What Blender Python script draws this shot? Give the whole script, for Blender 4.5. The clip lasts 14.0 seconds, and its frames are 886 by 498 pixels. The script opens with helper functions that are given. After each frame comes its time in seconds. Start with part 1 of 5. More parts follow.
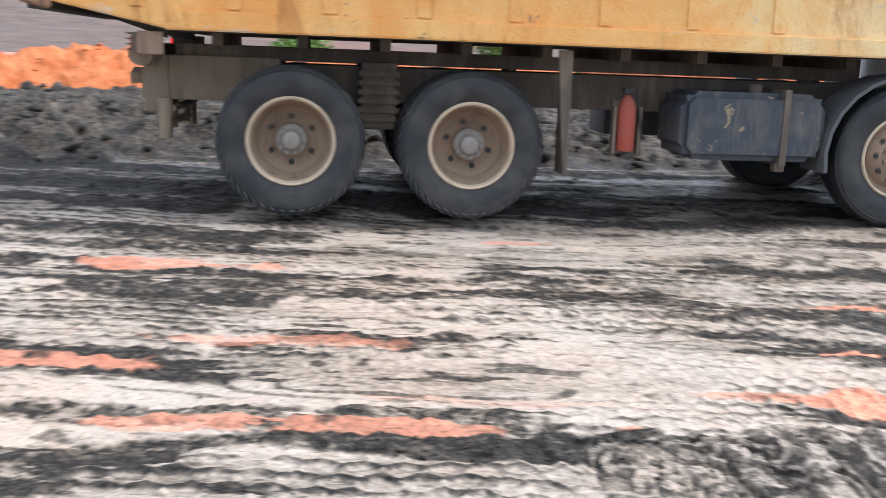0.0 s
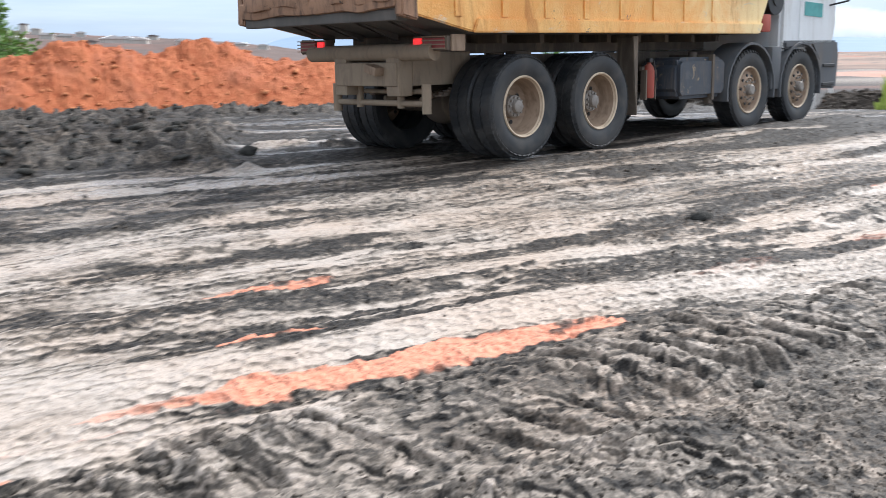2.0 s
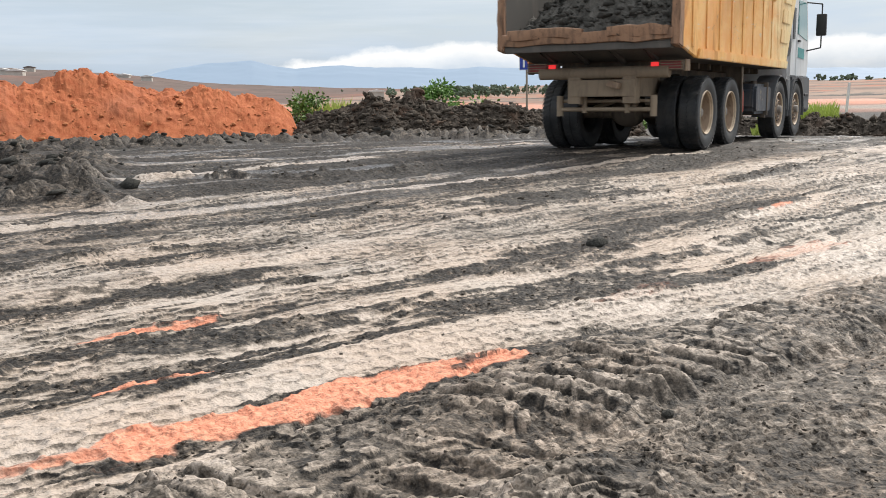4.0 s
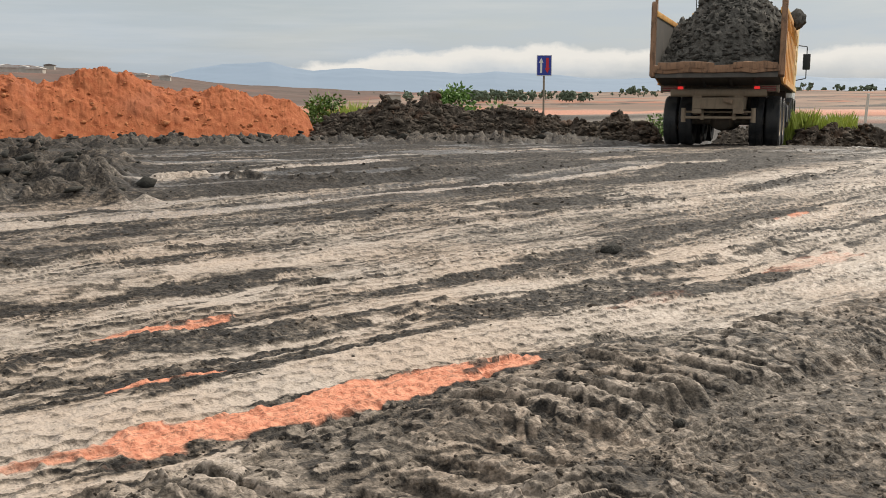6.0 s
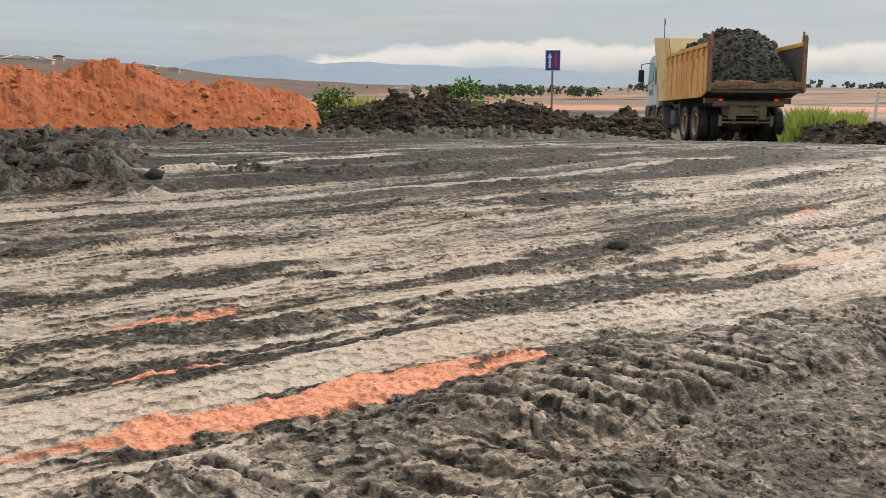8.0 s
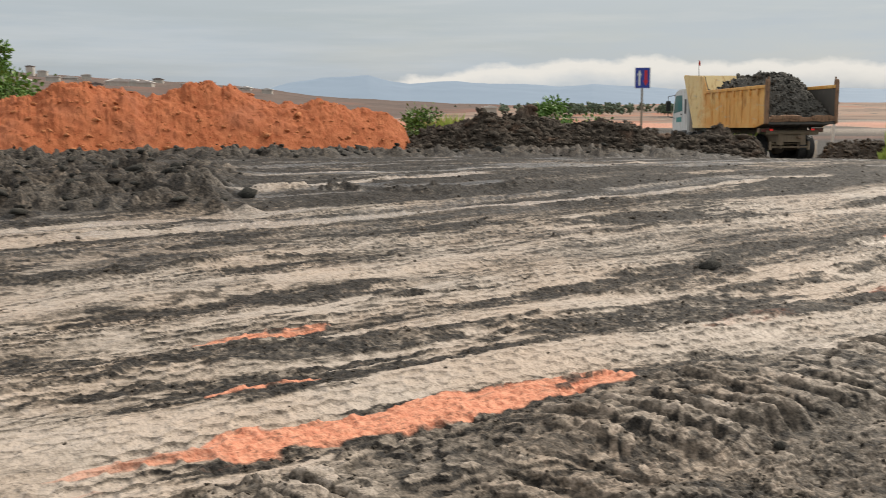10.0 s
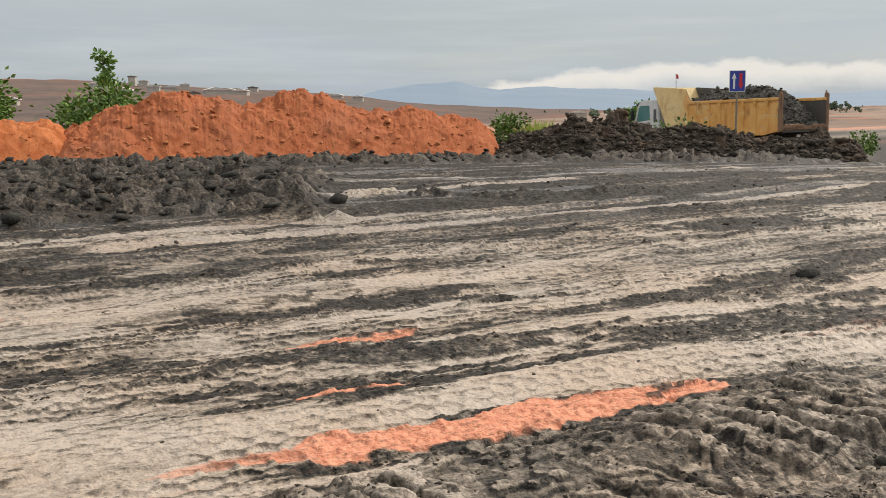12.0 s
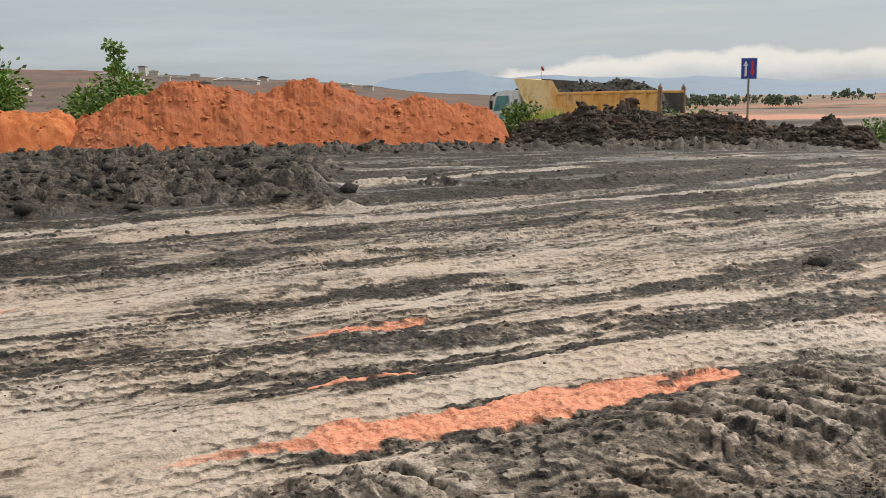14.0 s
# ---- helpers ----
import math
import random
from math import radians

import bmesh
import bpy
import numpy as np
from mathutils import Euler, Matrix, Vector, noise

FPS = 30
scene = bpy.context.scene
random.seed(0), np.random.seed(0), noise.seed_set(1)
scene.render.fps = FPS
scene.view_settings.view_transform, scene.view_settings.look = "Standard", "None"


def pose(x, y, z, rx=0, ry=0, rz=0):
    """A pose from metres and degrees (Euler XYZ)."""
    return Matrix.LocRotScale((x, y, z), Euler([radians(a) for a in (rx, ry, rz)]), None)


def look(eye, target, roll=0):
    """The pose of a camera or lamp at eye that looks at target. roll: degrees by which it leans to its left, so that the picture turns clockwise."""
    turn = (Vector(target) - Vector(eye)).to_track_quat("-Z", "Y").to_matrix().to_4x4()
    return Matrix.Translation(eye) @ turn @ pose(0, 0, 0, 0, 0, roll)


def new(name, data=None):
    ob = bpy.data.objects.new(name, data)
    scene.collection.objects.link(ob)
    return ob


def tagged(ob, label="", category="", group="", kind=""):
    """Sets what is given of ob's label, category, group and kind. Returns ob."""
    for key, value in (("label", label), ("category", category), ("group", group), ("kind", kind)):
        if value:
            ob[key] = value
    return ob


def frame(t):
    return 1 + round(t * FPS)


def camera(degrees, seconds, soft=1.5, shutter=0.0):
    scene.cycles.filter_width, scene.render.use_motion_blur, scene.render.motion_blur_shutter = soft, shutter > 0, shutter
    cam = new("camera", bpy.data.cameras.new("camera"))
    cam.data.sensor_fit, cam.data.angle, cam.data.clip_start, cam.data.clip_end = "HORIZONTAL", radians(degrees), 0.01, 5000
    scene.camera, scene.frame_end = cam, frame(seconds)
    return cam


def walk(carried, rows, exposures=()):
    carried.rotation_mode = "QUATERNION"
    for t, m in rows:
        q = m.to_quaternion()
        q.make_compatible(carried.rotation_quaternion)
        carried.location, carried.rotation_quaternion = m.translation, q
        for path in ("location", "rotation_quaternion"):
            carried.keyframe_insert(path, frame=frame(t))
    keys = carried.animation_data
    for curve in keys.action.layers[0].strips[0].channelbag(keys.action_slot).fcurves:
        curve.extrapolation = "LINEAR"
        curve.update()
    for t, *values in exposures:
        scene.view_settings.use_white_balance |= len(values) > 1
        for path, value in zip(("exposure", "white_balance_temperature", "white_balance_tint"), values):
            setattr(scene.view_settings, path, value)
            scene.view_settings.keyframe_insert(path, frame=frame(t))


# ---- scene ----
cam = camera(49.2, 14.0, soft=0.75, shutter=0.5)
PATH = [
    (0.0, (-0.332, -0.534, 1.284), (-0.843, 1.36, 0.894), 2.5),
    (0.5, (-0.284, -0.536, 1.309), (-0.442, 1.417, 0.907), 1.52),
    (1.0, (-0.288, -0.508, 1.285), (-0.027, 1.432, 0.874), 0.84),
    (1.5, (-0.24, -0.538, 1.287), (0.206, 1.371, 0.89), 0.54),
    (2.0, (-0.055, -0.196, 1.243), (0.543, 1.673, 0.862), -0.79),
    (2.5, (0.0, 0.0, 1.22), (0.788, 1.805, 0.874), -0.99),
    (3.0, (0.0, 0.0, 1.22), (0.806, 1.801, 0.895), -1.2),
    (5.5, (0.0, 0.0, 1.22), (0.799, 1.805, 0.899), -0.35),
    (6.0, (0.0, 0.0, 1.22), (0.783, 1.813, 0.904), -0.12),
    (6.5, (0.0, 0.0, 1.22), (0.78, 1.814, 0.902), 0.09),
    (7.0, (0.0, 0.0, 1.22), (0.777, 1.814, 0.896), 0.24),
    (9.5, (0.0, 0.0, 1.22), (0.704, 1.844, 0.899), 0.4),
    (10.0, (0.0, 0.0, 1.22), (0.603, 1.885, 0.93), -0.14),
    (10.5, (0.0, 0.0, 1.22), (0.514, 1.912, 0.939), -0.18),
    (11.0, (0.0, 0.0, 1.22), (0.435, 1.932, 0.943), -0.28),
    (11.5, (0.0, 0.0, 1.22), (0.428, 1.934, 0.941), -0.75),
    (12.0, (0.0, 0.0, 1.22), (0.427, 1.934, 0.943), -0.62),
    (12.5, (0.0, 0.0, 1.22), (0.428, 1.933, 0.939), -0.58),
    (13.0, (0.0, 0.0, 1.22), (0.422, 1.934, 0.931), -0.47),
    (13.5, (0.0, 0.0, 1.22), (0.407, 1.935, 0.922), -0.67),
    (14.0, (0.0, 0.0, 1.22), (0.405, 1.936, 0.921), -0.86),
]

walk(cam, [(t, look(eye, target, roll)) for t, eye, target, roll in PATH], exposures=[(0.0, 0.8, 5700.0, 10.0), (1.5, 0.75, 5750.0, 10.0), (3.0, 0.55, 6100.0, 10.0), (5.5, 0.12, 6900.0, 10.0), (6.5, 0.0, 7000.0, 10.0), (14.0, 0.0, 7000.0, 10.0)])

# rear axle of the lorry: seconds, x, y, z, heading in degrees
TRUCK = [
    (0.0, -3.702, 7.03, 0.096, 22.5),
    (0.5, -1.892, 8.158, 0.11, 22.2),
    (1.0, 0.007, 9.102, 0.157, 22.6),
    (1.5, 1.735, 9.807, 0.168, 25.3),
    (2.0, 3.357, 10.344, 0.224, 26.5),
    (2.5, 4.972, 10.826, 0.266, 27.7),
    (3.0, 6.342, 11.283, 0.293, 31.3),
    (5.5, 12.747, 15.845, 0.169, 39.4),
    (6.0, 14.268, 17.397, 0.086, 44.6),
    (6.5, 15.479, 18.62, -0.009, 49.7),
    (7.0, 16.516, 19.8, -0.072, 57.5),
    (9.5, 22.135, 28.493, -0.76, 74.6),
    (10.0, 22.601, 30.319, -0.844, 80.2),
    (10.5, 22.776, 32.012, -0.886, 85.0),
    (11.0, 22.749, 33.494, -0.96, 92.5),
    (11.5, 22.475, 34.937, -1.047, 99.0),
    (12.0, 21.99, 36.408, -1.088, 105.3),
    (12.5, 21.343, 37.868, -1.125, 111.5),
    (13.0, 20.564, 39.293, -1.097, 116.3),
    (13.5, 19.424, 40.804, -1.146, 124.6),
    (14.0, 18.113, 42.324, -1.144, 131.1),
]


# ---- world and light ----
SUN_ELEV, SUN_AZ = 42.0, 68.0
world = bpy.data.worlds.new("world")
scene.world = world
world.use_nodes = True


def build_world():
    nt = world.node_tree
    n, l = nt.nodes, nt.links
    n.clear()
    out, bg = n.new("ShaderNodeOutputWorld"), n.new("ShaderNodeBackground")
    tc, sep = n.new("ShaderNodeTexCoord"), n.new("ShaderNodeSeparateXYZ")
    l.new(tc.outputs["Generated"], sep.inputs[0])
    sky = n.new("ShaderNodeTexSky")
    sky.sky_type, sky.sun_disc = "NISHITA", False
    sky.sun_elevation, sky.sun_rotation = radians(SUN_ELEV), radians(SUN_AZ)
    sky.air_density, sky.dust_density = 1.0, 2.0
    dim = n.new("ShaderNodeMix")
    dim.data_type, dim.blend_type = "RGBA", "MULTIPLY"
    dim.inputs["Factor"].default_value = 1.0
    l.new(sky.outputs[0], dim.inputs["A"])
    dim.inputs["B"].default_value = (0.09, 0.09, 0.09, 1)
    # high overcast sheet, greyer low down and bright overhead
    ramp = n.new("ShaderNodeValToRGB")
    els = ramp.color_ramp.elements
    els[0].position, els[0].color = 0.0, (0.40, 0.52, 0.66, 1)
    els[1].position, els[1].color = 1.0, (1.15, 1.16, 1.18, 1)
    for p, c in ((0.03, (0.46, 0.55, 0.66, 1)), (0.09, (0.47, 0.545, 0.625, 1)), (0.16, (0.60, 0.65, 0.70, 1)), (0.45, (0.92, 0.94, 0.97, 1))):
        e = els.new(p)
        e.color = c
    l.new(sep.outputs["Z"], ramp.inputs[0])

    def noise_of(scale, stretch, detail):
        m = n.new("ShaderNodeMapping")
        m.inputs["Scale"].default_value = stretch
        l.new(tc.outputs["Generated"], m.inputs[0])
        t = n.new("ShaderNodeTexNoise")
        t.inputs["Scale"].default_value, t.inputs["Detail"].default_value = scale, detail
        t.inputs["Roughness"].default_value = 0.6
        l.new(m.outputs[0], t.inputs["Vector"])
        return t.outputs["Fac"]

    def maths(op, a, b, clamp=False):
        m = n.new("ShaderNodeMath")
        m.operation, m.use_clamp = op, clamp
        for k, v in enumerate((a, b)):
            if isinstance(v, (int, float)):
                m.inputs[k].default_value = v
            else:
                l.new(v, m.inputs[k])
        return m.outputs[0]

    def mixed(fac, a, b):
        m = n.new("ShaderNodeMix")
        m.data_type = "RGBA"
        l.new(fac, m.inputs["Factor"])
        for k, v in (("A", a), ("B", b)):
            if isinstance(v, tuple):
                m.inputs[k].default_value = v
            else:
                l.new(v, m.inputs[k])
        return m.outputs["Result"]

    veil = maths("MULTIPLY", noise_of(3.0, (1, 1, 7), 5.0), 0.9)
    sheet = mixed(maths("ADD", veil, 0.35, True), dim.outputs["Result"], ramp.outputs[0])
    # streaks in the sheet
    streak = maths("MULTIPLY", maths("SUBTRACT", noise_of(2.2, (1, 1, 14), 6.0), 0.5, True), 1.6)
    sheet = mixed(streak, sheet, (0.72, 0.74, 0.76, 1))
    # cumulus bank along the horizon, higher towards the east
    billow = noise_of(16.0, (1, 1, 1.6), 6.0)
    wide = noise_of(3.0, (1, 1, 0.6), 2.0)
    east = maths("MINIMUM", maths("MULTIPLY", maths("SUBTRACT", sep.outputs["X"], 0.31), 0.09), 0.012)
    top = maths("ADD", maths("ADD", maths("MULTIPLY", maths("SUBTRACT", billow, 0.5), 0.034), maths("MULTIPLY", maths("SUBTRACT", wide, 0.5), 0.03)), maths("ADD", east, 0.036))
    edge = maths("MULTIPLY", maths("SUBTRACT", top, sep.outputs["Z"]), 160.0, True)
    low = maths("MULTIPLY", maths("SUBTRACT", sep.outputs["Z"], maths("SUBTRACT", top, 0.033)), 45.0, True)
    sheet = mixed(maths("MULTIPLY", maths("MULTIPLY", edge, low), 0.95), sheet, (0.80, 0.80, 0.79, 1))
    l.new(sheet, bg.inputs[0])
    bg.inputs[1].default_value = 1.0
    l.new(bg.outputs[0], out.inputs[0])


build_world()
sun = new("sun", bpy.data.lights.new("sun", "SUN"))
sun.data.energy, sun.data.angle, sun.data.color = 3.0, radians(10), (1.0, 0.94, 0.86)
sun.rotation_euler = (radians(90 - SUN_ELEV), 0, radians(180 - SUN_AZ))

# ---- materials ----


class Nodes:
    """A short hand for one node material."""

    def __init__(self, name):
        self.mat = bpy.data.materials.new(name)
        self.mat.use_nodes = True
        self.n, self.l = self.mat.node_tree.nodes, self.mat.node_tree.links
        self.bsdf = self.n["Principled BSDF"]
        self.coord = self.n.new("ShaderNodeTexCoord").outputs["Object"]

    def put(self, socket, value):
        if isinstance(value, bpy.types.NodeSocket):
            self.l.new(value, socket)
        else:
            socket.default_value = (*value, 1) if isinstance(value, tuple) and len(value) == 3 and socket.type == "RGBA" else value

    def noise(self, scale, detail=5.0, rough=0.6, stretch=(1, 1, 1), warp=0.0):
        m, t = self.n.new("ShaderNodeMapping"), self.n.new("ShaderNodeTexNoise")
        m.inputs["Scale"].default_value = stretch
        self.l.new(self.coord, m.inputs[0])
        self.l.new(m.outputs[0], t.inputs["Vector"])
        t.inputs["Scale"].default_value, t.inputs["Detail"].default_value, t.inputs["Roughness"].default_value = scale, detail, rough
        t.inputs["Distortion"].default_value = warp
        return t.outputs["Fac"]

    def along(self, angle, length, across, detail=4.0, rough=0.65):
        """Noise drawn out along a direction on the ground."""
        m, t = self.n.new("ShaderNodeMapping"), self.n.new("ShaderNodeTexNoise")
        m.vector_type = "TEXTURE"
        m.inputs["Rotation"].default_value = (0, 0, angle)
        m.inputs["Scale"].default_value = (length, across, across)
        self.l.new(self.coord, m.inputs[0])
        self.l.new(m.outputs[0], t.inputs["Vector"])
        t.inputs["Scale"].default_value, t.inputs["Detail"].default_value, t.inputs["Roughness"].default_value = 1.0, detail, rough
        return t.outputs["Fac"]

    def band(self, fac, lo, hi):
        m = self.n.new("ShaderNodeMapRange")
        self.put(m.inputs["Value"], fac)
        m.inputs["From Min"].default_value, m.inputs["From Max"].default_value = lo, hi
        m.interpolation_type = "SMOOTHSTEP"
        return m.outputs["Result"]

    def mix(self, fac, a, b, blend="MIX"):
        m = self.n.new("ShaderNodeMix")
        m.data_type, m.blend_type = "RGBA", blend
        self.put(m.inputs["Factor"], fac)
        self.put(m.inputs["A"], a)
        self.put(m.inputs["B"], b)
        return m.outputs["Result"]

    def value(self, fac, a, b):
        m = self.n.new("ShaderNodeMix")
        self.put(m.inputs["Factor"], fac)
        self.put(m.inputs["A"], a)
        self.put(m.inputs["B"], b)
        return m.outputs["Result"]

    def times(self, a, b):
        m = self.n.new("ShaderNodeMath")
        m.operation = "MULTIPLY"
        self.put(m.inputs[0], a)
        self.put(m.inputs[1], b)
        return m.outputs[0]

    def sum(self, *terms, base=0.0):
        """Values with their weights, added up."""
        total = base
        for v, k in terms:
            m = self.n.new("ShaderNodeMath")
            m.operation = "MULTIPLY_ADD"
            self.put(m.inputs[0], v)
            self.put(m.inputs[1], k)
            self.put(m.inputs[2], total)
            total = m.outputs[0]
        return total

    def ramp(self, fac, stops):
        m = self.n.new("ShaderNodeValToRGB")
        els = m.color_ramp.elements
        els[0].position, els[1].position = stops[0][0], stops[-1][0]
        els[0].color, els[1].color = (*stops[0][1], 1), (*stops[-1][1], 1)
        for p, c in stops[1:-1]:
            els.new(p).color = (*c, 1)
        self.put(m.inputs[0], fac)
        return m.outputs["Color"]

    def attribute(self, name):
        a = self.n.new("ShaderNodeAttribute")
        a.attribute_name = name
        s = self.n.new("ShaderNodeSeparateColor")
        self.l.new(a.outputs["Color"], s.inputs[0])
        return s.outputs

    def randomly(self):
        return self.n.new("ShaderNodeObjectInfo").outputs["Random"]

    def island(self):
        return self.n.new("ShaderNodeNewGeometry").outputs["Random Per Island"]

    def bump(self, height, strength, distance=0.01):
        b = self.n.new("ShaderNodeBump")
        b.inputs["Strength"].default_value, b.inputs["Distance"].default_value = strength, distance
        self.put(b.inputs["Height"], height)
        self.l.new(b.outputs[0], self.bsdf.inputs["Normal"])

    def done(self, colour, rough=0.8, metal=0.0, **more):
        self.put(self.bsdf.inputs["Base Color"], colour)
        self.put(self.bsdf.inputs["Roughness"], rough)
        self.put(self.bsdf.inputs["Metallic"], metal)
        for key, value in more.items():
            self.put(self.bsdf.inputs[key.replace("_", " ")], value)
        return self.mat


def mud_material():
    """Grey-buff mud: paleness of the dried skin with painted edge shade, broken up by crumbs and grains, orange clay,
    wet gloss.
    """
    m = Nodes("mud")
    soil = m.attribute("soil")
    grain, fine, crumb = m.noise(11.0, 4.0, 0.6), m.noise(95.0, 2.0, 0.5), m.noise(30.0, 3.0, 0.55)
    broad = m.noise(0.8, 4.0, 0.6)
    flecks, chips = m.along(0.279, 0.10, 0.030), m.along(0.35, 0.045, 0.020, 4.0)
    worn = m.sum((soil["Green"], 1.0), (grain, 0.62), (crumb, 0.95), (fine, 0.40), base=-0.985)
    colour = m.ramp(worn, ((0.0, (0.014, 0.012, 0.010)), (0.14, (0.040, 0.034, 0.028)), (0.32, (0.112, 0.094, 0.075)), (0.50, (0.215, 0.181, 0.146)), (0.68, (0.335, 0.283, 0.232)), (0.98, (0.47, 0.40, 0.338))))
    colour = m.mix(m.times(m.band(broad, 0.40, 0.62), 0.5), colour, m.mix(1.0, colour, (1.0, 0.88, 0.78), "MULTIPLY"))
    torn = m.times(m.band(flecks, 0.575, 0.59), m.band(soil["Green"], 1.1, 0.5))
    colour = m.mix(m.times(torn, 0.75), colour, (0.07, 0.059, 0.047))
    colour = m.mix(m.times(m.band(chips, 0.61, 0.625), 0.6), colour, (0.085, 0.072, 0.057))
    clay = m.mix(m.band(crumb, 0.35, 0.65), (0.72, 0.32, 0.20), (0.58, 0.22, 0.13))
    clay = m.mix(m.times(m.band(flecks, 0.57, 0.59), 0.6), clay, (0.24, 0.12, 0.075))
    colour = m.mix(m.band(m.sum((soil["Red"], 1.0), (crumb, 0.5), (grain, 0.3), base=-0.40), 0.05, 0.75), colour, clay)
    colour = m.mix(m.times(soil["Blue"], 0.25), colour, m.mix(1.0, colour, (0.6, 0.62, 0.66), "MULTIPLY"))
    m.bump(m.sum((m.noise(26.0, 2.0, 0.5), 0.8), (fine, 0.22), (m.along(0.279, 0.16, 0.04, 2.0, 0.5), 0.7)), 1.0, 0.024)
    return m.done(colour, m.value(soil["Blue"], m.value(m.band(worn, 0.2, 0.8), 0.72, 0.50), 0.24), 0.0, Specular_IOR_Level=m.value(soil["Blue"], 0.28, 0.5))


def earth_material(name, a, b, c, scale=6.0, rough=0.9, bump=1.0):
    """Loose earth: two tones mottled, a third in patches."""
    m = Nodes(name)
    grain, patch, fine = m.noise(scale, 8.0, 0.7), m.noise(scale * 0.11, 4.0, 0.6, warp=0.6), m.noise(scale * 7, 4.0, 0.7)
    colour = m.mix(m.band(grain, 0.3, 0.7), a, b)
    colour = m.mix(m.times(m.band(patch, 0.5, 0.72), 0.8), colour, c)
    colour = m.mix(m.times(m.band(fine, 0.5, 0.8), 0.3), colour, tuple(min(1.0, v * 1.7) for v in b))
    m.bump(m.mix(0.5, grain, fine), bump, 0.05)
    return m.done(colour, rough, 0.0, Specular_IOR_Level=0.15)


def paint_material(name, colour, dirt=(0.16, 0.12, 0.085), rust=None, amount=0.6, rough=0.5, scale=1.6):
    """Worn paint: streaks of dirt that run down, patches of rust, fine scratches."""
    m = Nodes(name)
    run = m.noise(scale * 2.4, 6.0, 0.65, (1, 1, 0.22), 0.4)
    patch, fine = m.noise(scale, 6.0, 0.65, warp=0.8), m.noise(40.0, 4.0, 0.6)
    c = m.mix(m.times(m.band(run, 0.45, 0.75), amount), colour, dirt)
    c = m.mix(m.times(m.band(patch, 0.52, 0.72), amount), c, tuple(0.6 * u + 0.4 * v for u, v in zip(colour, dirt)))
    if rust:
        c = m.mix(m.band(m.noise(scale * 1.7, 8.0, 0.7, warp=1.2), 0.60, 0.68), c, rust)
    c = m.mix(m.times(m.band(fine, 0.55, 0.8), 0.25), c, dirt)
    m.bump(m.mix(0.3, patch, fine), 0.25, 0.01)
    return m.done(c, m.value(m.band(run, 0.4, 0.7), rough, 0.85))


def yellow_material():
    """Tipper paint: orange-yellow, pale glare painted in towards the front, scraped pale, rust blotches, grey primer
    patches.
    """
    m = Nodes("yellow_paint")
    run, patch = m.noise(2.6, 7.0, 0.7, (1, 1, 0.25), 0.6), m.noise(1.3, 7.0, 0.7, warp=1.0)
    blot, fine, scrape = m.noise(2.1, 8.0, 0.75, warp=1.4), m.noise(45.0, 4.0, 0.6), m.noise(3.2, 7.0, 0.7, (0.5, 1, 1.6), 0.8)
    c = m.mix(m.band(patch, 0.35, 0.65), (0.80, 0.37, 0.085), (0.86, 0.50, 0.16))
    place_ = m.n.new("ShaderNodeSeparateXYZ")
    m.l.new(m.coord, place_.inputs[0])
    # glare on the front of the body, painted as a pale yellow mix
    front_glare = m.band(m.sum((place_.outputs["X"], 0.32), (patch, 1.1), (run, 0.6), base=-1.25), 0.45, 1.05)
    c = m.mix(m.times(front_glare, 0.85), c, (0.88, 0.70, 0.36))
    c = m.mix(m.times(m.band(run, 0.50, 0.70), 0.75), c, (0.46, 0.185, 0.05))
    c = m.mix(m.times(m.band(scrape, 0.60, 0.66), 0.7), c, (0.66, 0.55, 0.40))
    c = m.mix(m.times(m.band(blot, 0.63, 0.67), 0.85), c, (0.12, 0.095, 0.085))
    c = m.mix(m.times(m.band(fine, 0.55, 0.8), 0.3), c, (0.33, 0.17, 0.07))
    m.bump(m.mix(0.25, patch, fine), 0.5, 0.03)
    return m.done(c, m.value(m.band(run, 0.4, 0.7), 0.45, 0.8))


def rubber_material():
    m = Nodes("tyre_rubber")
    dust, fine = m.noise(5.0, 6.0, 0.65, warp=0.5), m.noise(60.0, 3.0, 0.6)
    c = m.mix(m.times(m.band(dust, 0.4, 0.7), 0.75), (0.018, 0.020, 0.022), (0.085, 0.080, 0.072))
    m.bump(fine, 0.2, 0.004)
    return m.done(c, m.value(m.band(dust, 0.4, 0.7), 0.5, 0.85))


def leaf_material(name, a, b):
    m = Nodes(name)
    c = m.mix(m.island(), a, b)
    return m.done(c, 0.5, 0.0, Subsurface_Weight=0.0, Transmission_Weight=0.0, Specular_IOR_Level=0.3)


def plain_material(name, colour, rough=0.6, metal=0.0, var=0.25, scale=8.0, **more):
    m = Nodes(name)
    c = m.mix(m.times(m.band(m.noise(scale, 6.0, 0.65), 0.35, 0.7), var * 2), colour, tuple(v * 0.55 for v in colour))
    return m.done(c, rough, metal, **more)


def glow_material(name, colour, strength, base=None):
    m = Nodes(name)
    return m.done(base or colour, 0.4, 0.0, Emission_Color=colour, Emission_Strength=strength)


MUD = mud_material()
ORANGE = earth_material("orange_earth", (0.32, 0.088, 0.036), (0.47, 0.165, 0.075), (0.36, 0.135, 0.075), 4.0)
OCHRE = earth_material("ochre_earth", (0.38, 0.100, 0.030), (0.60, 0.225, 0.095), (0.30, 0.075, 0.028), 3.2)
DARK = earth_material("dark_clay", (0.030, 0.025, 0.020), (0.088, 0.072, 0.058), (0.10, 0.060, 0.040), 5.0)
SLATE = earth_material("grey_clay", (0.030, 0.030, 0.027), (0.090, 0.086, 0.076), (0.055, 0.053, 0.047), 6.0)
SLATEBROWN = earth_material("brown_grey_clay", (0.055, 0.048, 0.040), (0.19, 0.163, 0.134), (0.12, 0.10, 0.08), 24.0)
